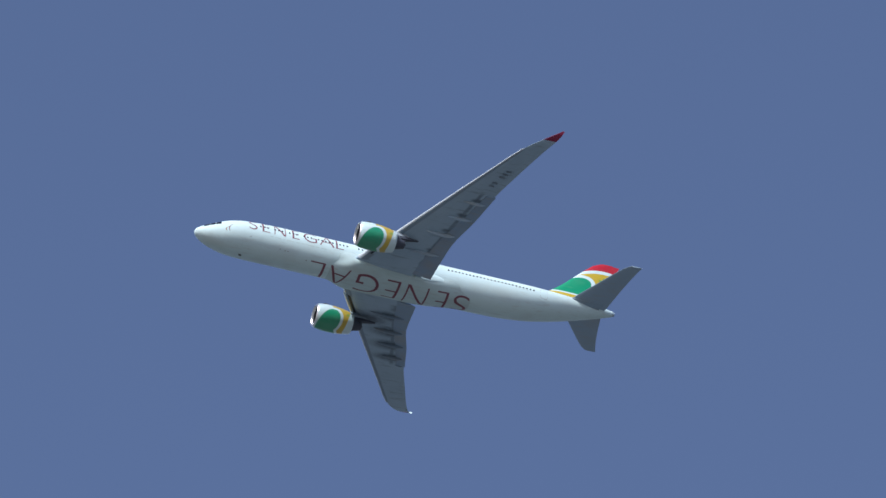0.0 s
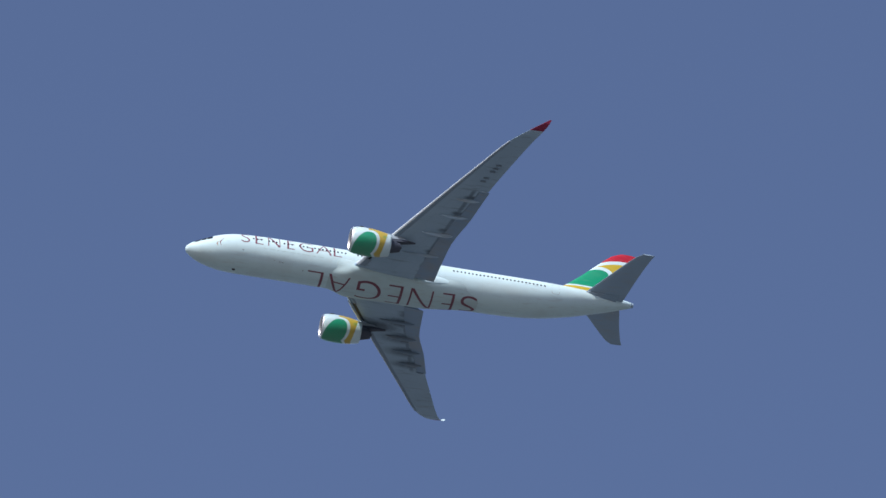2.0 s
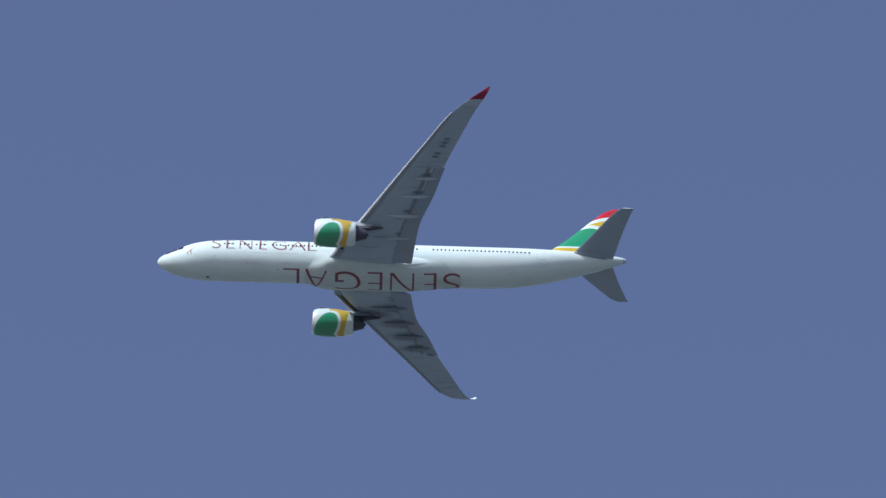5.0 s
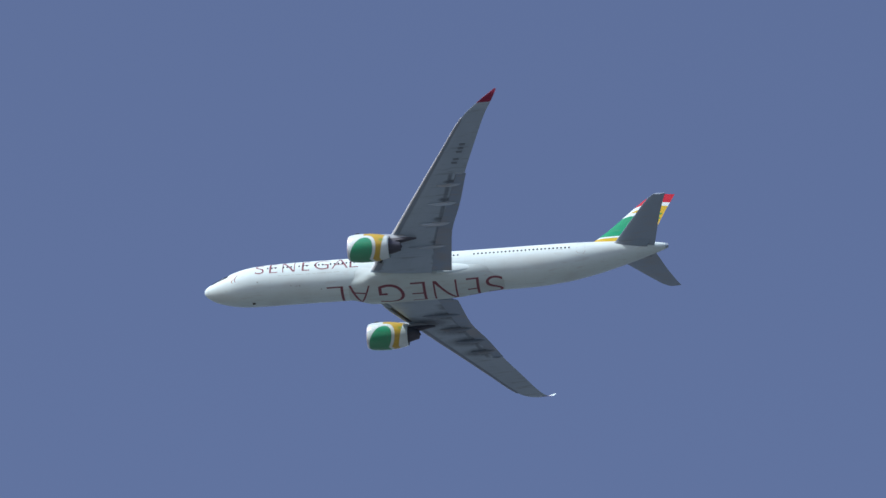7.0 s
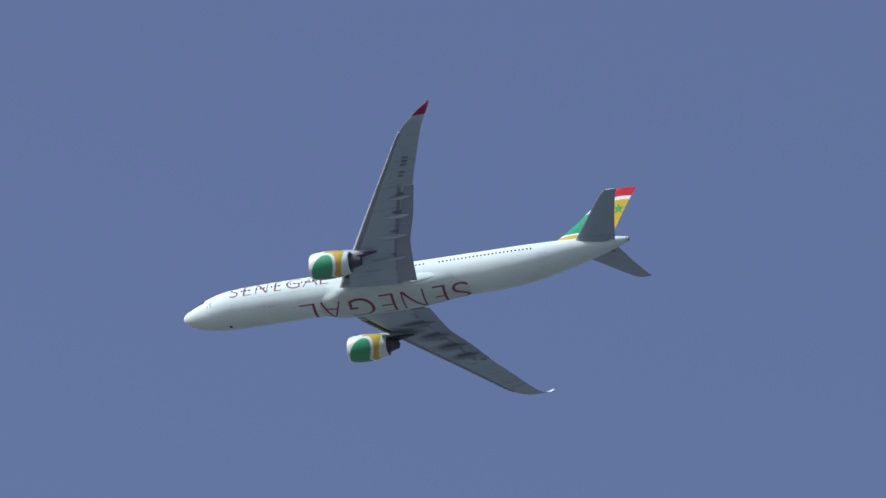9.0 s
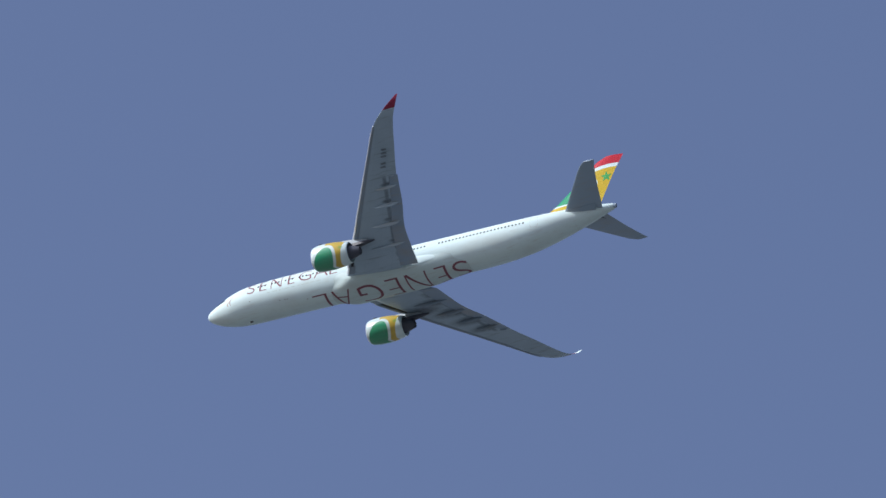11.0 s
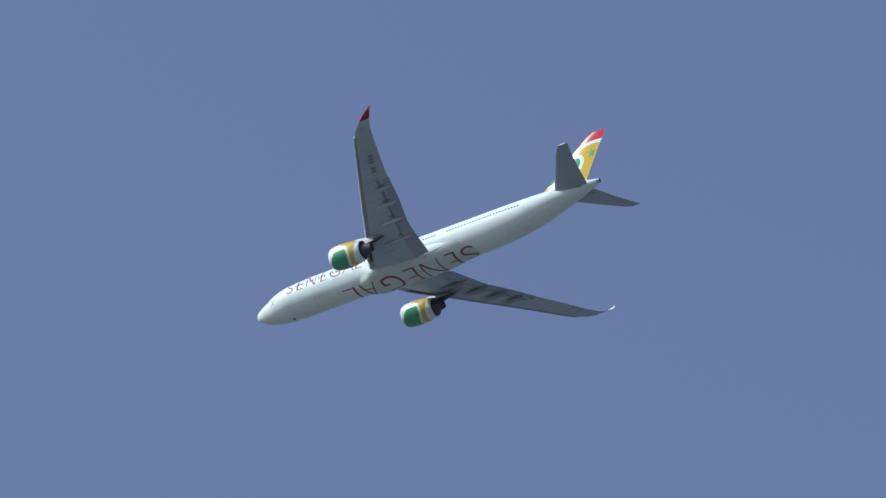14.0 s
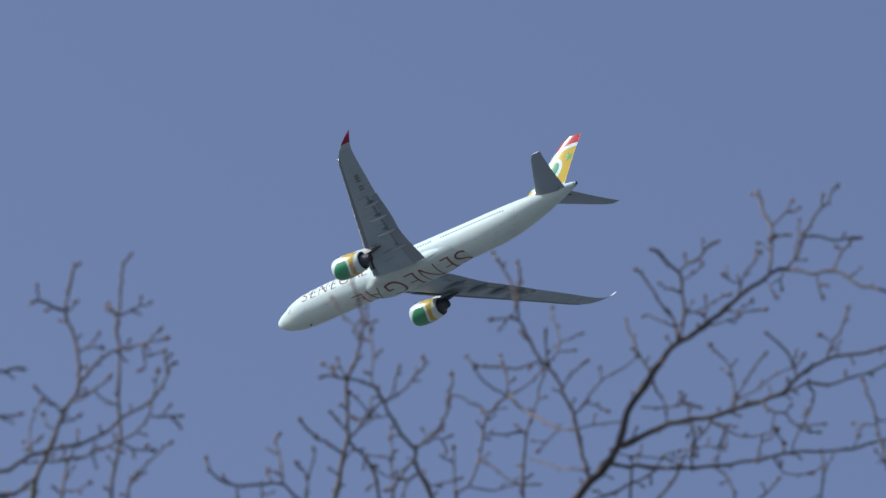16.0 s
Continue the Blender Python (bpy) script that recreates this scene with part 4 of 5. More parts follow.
    branch([(-0.560, -1.089, 8.530), (-0.545, -1.095, 8.533), (-0.536, -1.100, 8.540), (-0.529, -1.105, 8.547)], 0.0018, 0.0013)
    branch([(-0.542, -1.097, 8.534), (-0.525, -1.098, 8.529)], 0.0013, 0.0013)
    branch([(-0.579, -1.099, 8.594), (-0.568, -1.103, 8.599), (-0.563, -1.106, 8.606)], 0.0013, 0.0013)
    branch([(-0.558, -1.082, 8.478), (-0.540, -1.093, 8.494), (-0.522, -1.104, 8.508), (-0.507, -1.112, 8.516), (-0.495, -1.117, 8.517), (-0.479, -1.125, 8.512), (-0.461, -1.133, 8.515), (-0.444, -1.141, 8.515), (-0.427, -1.148, 8.516)], 0.0028, 0.0013)
    branch([(-0.452, -1.137, 8.515), (-0.442, -1.138, 8.527), (-0.434, -1.139, 8.534)], 0.0013, 0.0013)
    branch([(-0.459, -1.134, 8.512), (-0.457, -1.127, 8.498), (-0.454, -1.120, 8.484), (-0.461, -1.117, 8.480)], 0.0013, 0.0013)
    branch([(-0.500, -0.990, 8.648), (-0.485, -0.985, 8.661), (-0.467, -0.979, 8.673), (-0.456, -0.976, 8.678)], 0.0018, 0.0013)
    branch([(-0.502, -0.990, 8.643), (-0.511, -0.986, 8.659), (-0.518, -0.983, 8.673)], 0.0013, 0.0013)
    branch([(-0.602, -1.062, 8.353), (-0.574, -1.070, 8.352), (-0.548, -1.078, 8.352), (-0.522, -1.085, 8.360), (-0.500, -1.092, 8.366), (-0.492, -1.095, 8.369), (-0.470, -1.102, 8.379), (-0.457, -1.107, 8.391), (-0.451, -1.111, 8.403), (-0.446, -1.116, 8.420), (-0.439, -1.122, 8.441), (-0.436, -1.130, 8.467)], 0.0023, 0.0013)
    branch([(-0.451, -1.111, 8.403), (-0.431, -1.110, 8.401), (-0.404, -1.109, 8.402)], 0.0013, 0.0018)
    branch([(-0.425, -1.008, 8.531), (-0.428, -1.013, 8.554), (-0.428, -1.016, 8.569)], 0.0013, 0.0018)
    branch([(-0.581, -1.073, 8.427), (-0.592, -1.079, 8.439), (-0.609, -1.086, 8.450), (-0.623, -1.093, 8.464)], 0.0018, 0.0013)
    branch([(-0.568, -1.077, 8.447), (-0.549, -1.085, 8.452), (-0.535, -1.092, 8.460), (-0.522, -1.098, 8.466), (-0.512, -1.103, 8.470)], 0.0018, 0.0013)
    branch([(-0.535, -1.092, 8.460), (-0.521, -1.032, 8.476), (-0.503, -0.976, 8.497)], 0.0013, 0.0012)
    branch([(-0.586, -1.071, 8.413), (-0.571, -1.064, 8.422), (-0.560, -1.059, 8.430)], 0.0013, 0.0013)
    branch([(-0.492, -1.094, 8.366), (-0.475, -1.088, 8.358), (-0.458, -1.082, 8.358), (-0.448, -1.079, 8.360)], 0.0018, 0.0013)
    branch([(-0.625, -1.096, 8.346), (-0.632, -1.089, 8.374), (-0.630, -1.080, 8.414), (-0.618, -1.070, 8.452)], 0.0013, 0.0012)
    branch([(-0.592, -1.069, 8.404), (-0.605, -1.065, 8.412), (-0.614, -1.059, 8.435)], 0.0013, 0.0012)
    branch([(-0.587, -0.945, 8.365), (-0.566, -0.951, 8.363), (-0.546, -0.958, 8.370)], 0.0013, 0.0012)
    branch([(-0.532, -1.061, 8.393), (-0.536, -1.065, 8.366), (-0.531, -1.069, 8.342)], 0.0012, 0.0012)
    branch([(-0.637, -1.101, 8.336), (-0.629, -1.098, 8.359), (-0.616, -1.096, 8.375)], 0.0012, 0.0012)
    branch([(-0.182, -0.380, 8.636), (-0.173, -0.393, 8.676), (-0.168, -0.401, 8.702), (-0.161, -0.410, 8.728), (-0.156, -0.416, 8.748), (-0.155, -0.422, 8.768), (-0.158, -0.430, 8.795), (-0.158, -0.437, 8.817), (-0.157, -0.443, 8.835), (-0.150, -0.450, 8.857), (-0.141, -0.455, 8.870), (-0.135, -0.462, 8.892), (-0.132, -0.467, 8.907), (-0.128, -0.473, 8.926), (-0.131, -0.479, 8.945), (-0.138, -0.486, 8.967), (-0.144, -0.493, 8.990), (-0.143, -0.500, 9.012)], 0.0037, 0.0018)
    branch([(-0.015, -0.260, 8.700), (-0.030, -0.290, 8.731), (-0.042, -0.305, 8.745), (-0.048, -0.320, 8.761), (-0.048, -0.333, 8.775), (-0.061, -0.346, 8.784), (-0.075, -0.361, 8.796), (-0.088, -0.379, 8.812), (-0.097, -0.393, 8.826), (-0.103, -0.403, 8.836), (-0.115, -0.415, 8.845), (-0.128, -0.426, 8.846), (-0.156, -0.445, 8.844)], 0.0037, 0.0018)
    branch([(-0.212, -0.230, 8.720), (-0.246, -0.240, 8.745), (-0.264, -0.246, 8.761), (-0.283, -0.251, 8.761), (-0.310, -0.257, 8.755), (-0.337, -0.264, 8.750), (-0.360, -0.270, 8.757), (-0.380, -0.276, 8.772), (-0.387, -0.280, 8.789)], 0.0023, 0.0018)
    branch([(-0.082, -0.180, 8.745), (-0.088, -0.180, 8.814), (-0.086, -0.180, 8.856), (-0.088, -0.180, 8.899)], 0.0013, 0.0012)
    branch([(-0.222, -0.330, 8.665), (-0.226, -0.338, 8.691), (-0.221, -0.345, 8.713), (-0.217, -0.351, 8.731), (-0.212, -0.357, 8.748), (-0.212, -0.360, 8.759)], 0.0018, 0.0013)
    branch([(0.018, -0.180, 8.744), (0.016, -0.190, 8.796), (0.014, -0.196, 8.825), (0.013, -0.200, 8.848)], 0.0018, 0.0013)
    branch([(-0.132, -0.467, 8.907), (-0.141, -0.463, 8.928), (-0.157, -0.458, 8.949), (-0.168, -0.454, 8.965), (-0.178, -0.450, 8.987)], 0.0013, 0.0018)
    branch([(-0.138, -0.485, 8.966), (-0.130, -0.482, 8.972), (-0.126, -0.479, 8.982)], 0.0013, 0.0018)
    branch([(-0.103, -0.403, 8.836), (-0.116, -0.395, 8.864), (-0.116, -0.385, 8.899), (-0.114, -0.375, 8.936), (-0.118, -0.365, 8.974), (-0.123, -0.355, 9.012), (-0.122, -0.345, 9.049)], 0.0018, 0.0013)
    branch([(-0.157, -0.445, 8.842), (-0.169, -0.449, 8.844), (-0.182, -0.455, 8.845), (-0.197, -0.461, 8.838)], 0.0018, 0.0018)
    branch([(-0.160, -0.446, 8.850), (-0.166, -0.445, 8.863), (-0.171, -0.444, 8.877)], 0.0013, 0.0018)
    branch([(-0.169, -0.449, 8.845), (-0.182, -0.447, 8.859), (-0.192, -0.444, 8.871)], 0.0012, 0.0013)
    branch([(-0.097, -0.394, 8.828), (-0.078, -0.394, 8.840), (-0.060, -0.394, 8.856), (-0.044, -0.394, 8.880), (-0.032, -0.394, 8.892), (-0.033, -0.394, 8.906)], 0.0018, 0.0018)
    branch([(-0.088, -0.394, 8.835), (-0.081, -0.399, 8.848), (-0.078, -0.405, 8.866), (-0.072, -0.410, 8.881)], 0.0013, 0.0018)
    branch([(-0.156, -0.416, 8.748), (-0.138, -0.409, 8.775), (-0.124, -0.404, 8.796), (-0.111, -0.398, 8.818), (-0.097, -0.394, 8.830)], 0.0023, 0.0018)
    branch([(-0.163, -0.408, 8.726), (-0.175, -0.414, 8.731), (-0.192, -0.423, 8.742), (-0.206, -0.429, 8.744), (-0.219, -0.436, 8.754), (-0.229, -0.442, 8.765)], 0.0023, 0.0018)
    branch([(-0.156, -0.416, 8.748), (-0.143, -0.407, 8.735), (-0.129, -0.400, 8.725), (-0.121, -0.392, 8.712), (-0.112, -0.382, 8.691), (-0.106, -0.366, 8.658)], 0.0023, 0.0023)
    branch([(-0.134, -0.401, 8.727), (-0.108, -0.274, 8.795), (-0.088, -0.180, 8.845)], 0.0012, 0.0012)
    branch([(-0.121, -0.392, 8.712), (-0.098, -0.391, 8.696), (-0.080, -0.390, 8.691)], 0.0013, 0.0012)
    branch([(-0.048, -0.333, 8.775), (-0.034, -0.336, 8.784), (-0.020, -0.339, 8.792), (-0.006, -0.344, 8.815), (0.001, -0.347, 8.829), (0.008, -0.352, 8.858), (0.013, -0.356, 8.877), (0.014, -0.359, 8.895)], 0.0023, 0.0018)
    branch([(-0.020, -0.339, 8.792), (-0.006, -0.333, 8.792), (0.008, -0.327, 8.802)], 0.0013, 0.0012)
    branch([(-0.039, -0.335, 8.781), (-0.029, -0.334, 8.795), (-0.034, -0.333, 8.809)], 0.0012, 0.0012)
    branch([(-0.264, -0.246, 8.761), (-0.267, -0.237, 8.795), (-0.269, -0.229, 8.826), (-0.276, -0.221, 8.852), (-0.273, -0.217, 8.867)], 0.0018, 0.0018)
    branch([(-0.281, -0.250, 8.761), (-0.287, -0.245, 8.780)], 0.0013, 0.0018)
    branch([(-0.298, -0.255, 8.756), (-0.298, -0.255, 8.723)], 0.0013, 0.0013)
    branch([(-0.220, -0.346, 8.715), (-0.229, -0.347, 8.730), (-0.237, -0.348, 8.740)], 0.0013, 0.0018)
    branch([(-0.337, -0.264, 8.750), (-0.338, -0.261, 8.715)], 0.0013, 0.0013)
    branch([(-0.029, -0.286, 8.729), (-0.003, -0.230, 8.769), (0.016, -0.190, 8.796)], 0.0013, 0.0012)
    branch([(-0.159, -0.419, 8.760), (-0.171, -0.426, 8.777), (-0.181, -0.431, 8.787)], 0.0013, 0.0018)
    branch([(-0.156, -0.440, 8.826), (-0.133, -0.415, 8.814), (-0.122, -0.402, 8.805)], 0.0013, 0.0012)
    branch([(-0.048, -0.320, 8.761), (-0.066, -0.313, 8.750), (-0.081, -0.304, 8.723), (-0.090, -0.293, 8.688)], 0.0023, 0.0023)
    branch([(-0.042, -0.305, 8.745), (-0.058, -0.314, 8.728), (-0.070, -0.325, 8.696), (-0.076, -0.335, 8.665)], 0.0018, 0.0018)
    branch([(-0.088, -0.379, 8.812), (-0.106, -0.387, 8.805), (-0.133, -0.399, 8.794), (-0.144, -0.404, 8.794)], 0.0012, 0.0012)
    branch([(0.011, 0.180, 8.943), (0.022, 0.183, 8.982), (0.040, 0.184, 8.993), (0.054, 0.188, 9.038), (0.062, 0.191, 9.084), (0.068, 0.193, 9.123), (0.073, 0.194, 9.138), (0.061, 0.196, 9.154), (0.042, 0.197, 9.162), (0.025, 0.199, 9.176), (0.010, 0.200, 9.177)], 0.0023, 0.0013)
    branch([(0.010, -0.353, 8.862), (0.007, -0.352, 8.857)], 0.0012, 0.0012)
    branch([(0.130, 0.250, 8.980), (0.130, 0.238, 9.033), (0.134, 0.230, 9.072), (0.138, 0.221, 9.111), (0.146, 0.215, 9.140), (0.154, 0.210, 9.159), (0.161, 0.204, 9.188), (0.176, 0.194, 9.229)], 0.0023, 0.0013)
    branch([(0.198, 0.030, 8.857), (0.217, 0.024, 8.880), (0.239, 0.017, 8.906), (0.264, 0.010, 8.931), (0.284, 0.005, 8.954), (0.293, -0.000, 8.978), (0.298, -0.005, 9.002), (0.306, -0.010, 9.026), (0.323, -0.016, 9.050), (0.342, -0.022, 9.078), (0.357, -0.027, 9.102), (0.371, -0.032, 9.121), (0.386, -0.036, 9.137), (0.405, -0.040, 9.143), (0.424, -0.045, 9.156), (0.443, -0.050, 9.171), (0.472, -0.057, 9.192), (0.491, -0.062, 9.210), (0.515, -0.067, 9.225), (0.534, -0.072, 9.237), (0.548, -0.075, 9.248), (0.572, -0.080, 9.251)], 0.0076, 0.0028)
    branch([(0.239, 0.017, 8.906), (0.232, 0.011, 8.937), (0.226, 0.006, 8.961), (0.219, -0.000, 8.993), (0.214, -0.006, 9.019), (0.205, -0.011, 9.043), (0.192, -0.017, 9.072), (0.178, -0.023, 9.097), (0.164, -0.027, 9.111), (0.150, -0.032, 9.130), (0.137, -0.038, 9.159), (0.127, -0.043, 9.180), (0.123, -0.047, 9.203), (0.126, -0.052, 9.227), (0.129, -0.058, 9.257), (0.125, -0.062, 9.279)], 0.0032, 0.0018)
    branch([(0.123, -0.047, 9.203), (0.115, -0.046, 9.247), (0.101, -0.045, 9.281), (0.087, -0.044, 9.310)], 0.0018, 0.0018)
    branch([(0.126, -0.043, 9.183), (0.114, -0.044, 9.185), (0.100, -0.044, 9.185), (0.083, -0.045, 9.183)], 0.0013, 0.0018)
    branch([(0.114, -0.044, 9.185), (0.121, -0.047, 9.203)], 0.0012, 0.0012)
    branch([(0.169, -0.025, 9.106), (0.188, -0.013, 9.135), (0.194, -0.004, 9.161), (0.189, 0.007, 9.195), (0.183, 0.022, 9.240)], 0.0018, 0.0013)
    branch([(0.192, -0.005, 9.157), (0.212, -0.011, 9.164), (0.228, -0.016, 9.169)], 0.0013, 0.0013)
    branch([(0.190, -0.012, 9.138), (0.214, -0.014, 9.137)], 0.0012, 0.0013)
    branch([(0.171, -0.025, 9.106), (0.171, -0.033, 9.134), (0.170, -0.040, 9.158)], 0.0013, 0.0018)
    branch([(0.162, -0.027, 9.113), (0.136, -0.024, 9.104), (0.117, -0.022, 9.100), (0.089, -0.018, 9.106), (0.056, -0.014, 9.111), (0.040, -0.012, 9.128)], 0.0018, 0.0018)
    branch([(0.073, 0.194, 9.137), (0.089, 0.189, 9.154), (0.107, 0.185, 9.165), (0.128, 0.180, 9.175), (0.152, 0.174, 9.191), (0.164, 0.170, 9.206)], 0.0023, 0.0013)
    branch([(0.107, 0.185, 9.165), (0.085, 0.118, 9.141), (0.061, 0.036, 9.116), (0.053, -0.014, 9.107)], 0.0018, 0.0013)
    branch([(0.107, 0.185, 9.167), (0.105, 0.194, 9.216), (0.096, 0.200, 9.250)], 0.0013, 0.0018)
    branch([(0.107, 0.185, 9.165), (0.127, 0.147, 9.123), (0.150, 0.107, 9.084), (0.173, 0.069, 9.048), (0.191, 0.038, 9.017), (0.218, -0.001, 8.995)], 0.0023, 0.0018)
    branch([(0.135, 0.230, 9.072), (0.163, 0.164, 9.026), (0.191, 0.098, 8.976), (0.229, 0.013, 8.927)], 0.0013, 0.0013)
    branch([(0.063, 0.192, 9.097), (0.089, 0.201, 9.102), (0.103, 0.206, 9.103), (0.123, 0.214, 9.113)], 0.0013, 0.0018)
    branch([(0.055, 0.188, 9.044), (0.078, 0.179, 9.028), (0.097, 0.169, 9.000), (0.125, 0.158, 8.981), (0.155, 0.147, 8.974)], 0.0018, 0.0013)
    branch([(0.041, 0.184, 8.991), (0.078, 0.207, 8.997), (0.106, 0.225, 9.013), (0.130, 0.240, 9.027)], 0.0013, 0.0013)
    branch([(0.214, -0.006, 9.019), (0.229, -0.011, 9.032), (0.243, -0.017, 9.050), (0.257, -0.022, 9.068), (0.277, -0.029, 9.084), (0.300, -0.035, 9.093), (0.320, -0.042, 9.106)], 0.0018, 0.0013)
    branch([(0.347, -0.023, 9.085), (0.334, -0.018, 9.108), (0.323, -0.013, 9.133), (0.316, -0.007, 9.164), (0.307, -0.001, 9.188), (0.306, 0.001, 9.203)], 0.0018, 0.0018)
    branch([(0.263, -0.025, 9.073), (0.261, -0.023, 9.097)], 0.0012, 0.0013)
    branch([(0.234, -0.013, 9.039), (0.252, -0.018, 9.030), (0.267, -0.022, 9.020)], 0.0013, 0.0012)
    branch([(0.196, -0.015, 9.063), (0.206, -0.018, 9.083), (0.220, -0.021, 9.097), (0.234, -0.024, 9.109)], 0.0013, 0.0018)
    branch([(0.219, -0.001, 8.995), (0.247, -0.003, 9.002), (0.275, -0.004, 9.005), (0.297, -0.006, 9.007)], 0.0013, 0.0013)
    branch([(0.189, 0.042, 9.020), (0.172, 0.041, 8.998), (0.157, 0.040, 8.980)], 0.0013, 0.0013)
    branch([(0.293, 0.002, 8.963), (0.321, -0.011, 8.971), (0.359, -0.029, 8.982), (0.387, -0.041, 8.982), (0.433, -0.062, 8.979), (0.470, -0.078, 8.982), (0.507, -0.095, 8.986), (0.535, -0.108, 8.989), (0.558, -0.118, 8.993), (0.577, -0.130, 9.008), (0.600, -0.143, 9.021), (0.619, -0.152, 9.029), (0.646, -0.165, 9.033), (0.692, -0.185, 9.028), (0.727, -0.201, 9.031), (0.757, -0.215, 9.034), (0.785, -0.230, 9.052), (0.806, -0.245, 9.075), (0.809, -0.257, 9.101)], 0.0047, 0.0018)
    branch([(0.546, -0.113, 8.993), (0.573, -0.108, 9.004), (0.601, -0.103, 9.020), (0.629, -0.097, 9.018), (0.648, -0.094, 9.024), (0.687, -0.087, 9.041), (0.715, -0.081, 9.055), (0.742, -0.076, 9.077)], 0.0023, 0.0018)
    branch([(0.757, -0.215, 9.034), (0.775, -0.207, 9.028), (0.791, -0.200, 9.018)], 0.0013, 0.0018)
    branch([(0.267, 0.010, 8.934), (0.302, 0.024, 8.938), (0.340, 0.040, 8.943), (0.387, 0.060, 8.953), (0.445, 0.084, 8.970), (0.493, 0.104, 8.987), (0.531, 0.120, 9.002), (0.570, 0.136, 9.021), (0.599, 0.149, 9.032), (0.657, 0.172, 9.045), (0.686, 0.184, 9.054), (0.716, 0.197, 9.072), (0.765, 0.217, 9.094), (0.814, 0.237, 9.109)], 0.0032, 0.0018)
    branch([(0.572, -0.079, 9.251), (0.587, -0.075, 9.272), (0.595, -0.071, 9.291), (0.604, -0.066, 9.321), (0.615, -0.061, 9.346), (0.628, -0.055, 9.377), (0.648, -0.050, 9.396), (0.653, -0.047, 9.414), (0.662, -0.044, 9.432)], 0.0023, 0.0018)
    branch([(0.604, -0.066, 9.321), (0.631, -0.055, 9.328), (0.655, -0.044, 9.328), (0.680, -0.034, 9.335), (0.695, -0.028, 9.340)], 0.0018, 0.0018)
    branch([(0.572, -0.079, 9.251), (0.599, -0.092, 9.238), (0.622, -0.103, 9.228), (0.650, -0.116, 9.228), (0.672, -0.127, 9.207), (0.685, -0.136, 9.188), (0.708, -0.146, 9.176), (0.734, -0.159, 9.160)], 0.0023, 0.0023)
    branch([(0.650, -0.116, 9.228), (0.662, -0.084, 9.272), (0.678, -0.051, 9.312), (0.692, -0.029, 9.337)], 0.0018, 0.0018)
    branch([(0.546, -0.075, 9.248), (0.549, -0.061, 9.292), (0.552, -0.049, 9.332), (0.553, -0.041, 9.359), (0.539, -0.029, 9.394), (0.536, -0.019, 9.428), (0.526, -0.013, 9.440)], 0.0023, 0.0023)
    branch([(0.553, -0.041, 9.359), (0.572, -0.034, 9.384), (0.583, -0.031, 9.398), (0.588, -0.027, 9.415)], 0.0018, 0.0013)
    branch([(0.553, -0.051, 9.326), (0.565, -0.052, 9.332), (0.579, -0.053, 9.334)], 0.0013, 0.0013)
    branch([(0.549, -0.060, 9.298), (0.538, -0.053, 9.315), (0.531, -0.050, 9.321)], 0.0012, 0.0013)
    branch([(0.586, -0.075, 9.272), (0.595, -0.070, 9.319), (0.599, -0.068, 9.349)], 0.0013, 0.0013)
    branch([(0.624, -0.104, 9.227), (0.623, -0.099, 9.209), (0.629, -0.094, 9.194)], 0.0013, 0.0013)
    branch([(0.567, -0.079, 9.248), (0.562, -0.082, 9.230), (0.544, -0.085, 9.218), (0.554, -0.089, 9.196)], 0.0013, 0.0013)
    branch([(0.494, -0.062, 9.213), (0.498, -0.069, 9.234), (0.506, -0.074, 9.252), (0.520, -0.080, 9.263), (0.531, -0.085, 9.279)], 0.0018, 0.0013)
    branch([(0.497, -0.068, 9.230), (0.477, -0.069, 9.239), (0.470, -0.069, 9.246)], 0.0013, 0.0013)
    branch([(0.467, -0.056, 9.189), (0.494, -0.066, 9.176), (0.532, -0.078, 9.175)], 0.0018, 0.0013)
    branch([(0.485, -0.062, 9.180), (0.499, -0.064, 9.188), (0.512, -0.065, 9.198)], 0.0012, 0.0013)
    branch([(0.429, -0.046, 9.161), (0.457, -0.034, 9.176), (0.488, -0.020, 9.194)], 0.0018, 0.0013)
    branch([(0.391, -0.037, 9.139), (0.386, -0.041, 9.164), (0.382, -0.044, 9.184), (0.366, -0.048, 9.204), (0.350, -0.052, 9.229), (0.339, -0.056, 9.249), (0.326, -0.059, 9.267)], 0.0023, 0.0018)
    branch([(0.393, -0.038, 9.142), (0.398, -0.050, 9.164), (0.403, -0.059, 9.181), (0.399, -0.074, 9.210), (0.397, -0.085, 9.231), (0.392, -0.091, 9.242), (0.374, -0.102, 9.254), (0.360, -0.112, 9.268), (0.351, -0.116, 9.271)], 0.0023, 0.0023)
    branch([(0.392, -0.091, 9.242), (0.406, -0.099, 9.252), (0.430, -0.110, 9.260), (0.440, -0.118, 9.274), (0.452, -0.124, 9.278)], 0.0018, 0.0023)
    branch([(0.397, -0.083, 9.230), (0.416, -0.090, 9.239), (0.431, -0.096, 9.249)], 0.0013, 0.0013)
    branch([(0.385, -0.041, 9.167), (0.359, -0.034, 9.183), (0.345, -0.029, 9.196), (0.337, -0.027, 9.197)], 0.0018, 0.0013)
    branch([(0.398, -0.077, 9.214), (0.373, -0.080, 9.218), (0.363, -0.081, 9.225)], 0.0013, 0.0013)
    branch([(0.402, -0.059, 9.180), (0.419, -0.062, 9.182), (0.435, -0.065, 9.188), (0.437, -0.068, 9.203)], 0.0013, 0.0013)
    branch([(0.434, -0.044, 9.162), (0.439, -0.057, 9.192), (0.458, -0.066, 9.203), (0.473, -0.072, 9.206)], 0.0013, 0.0012)
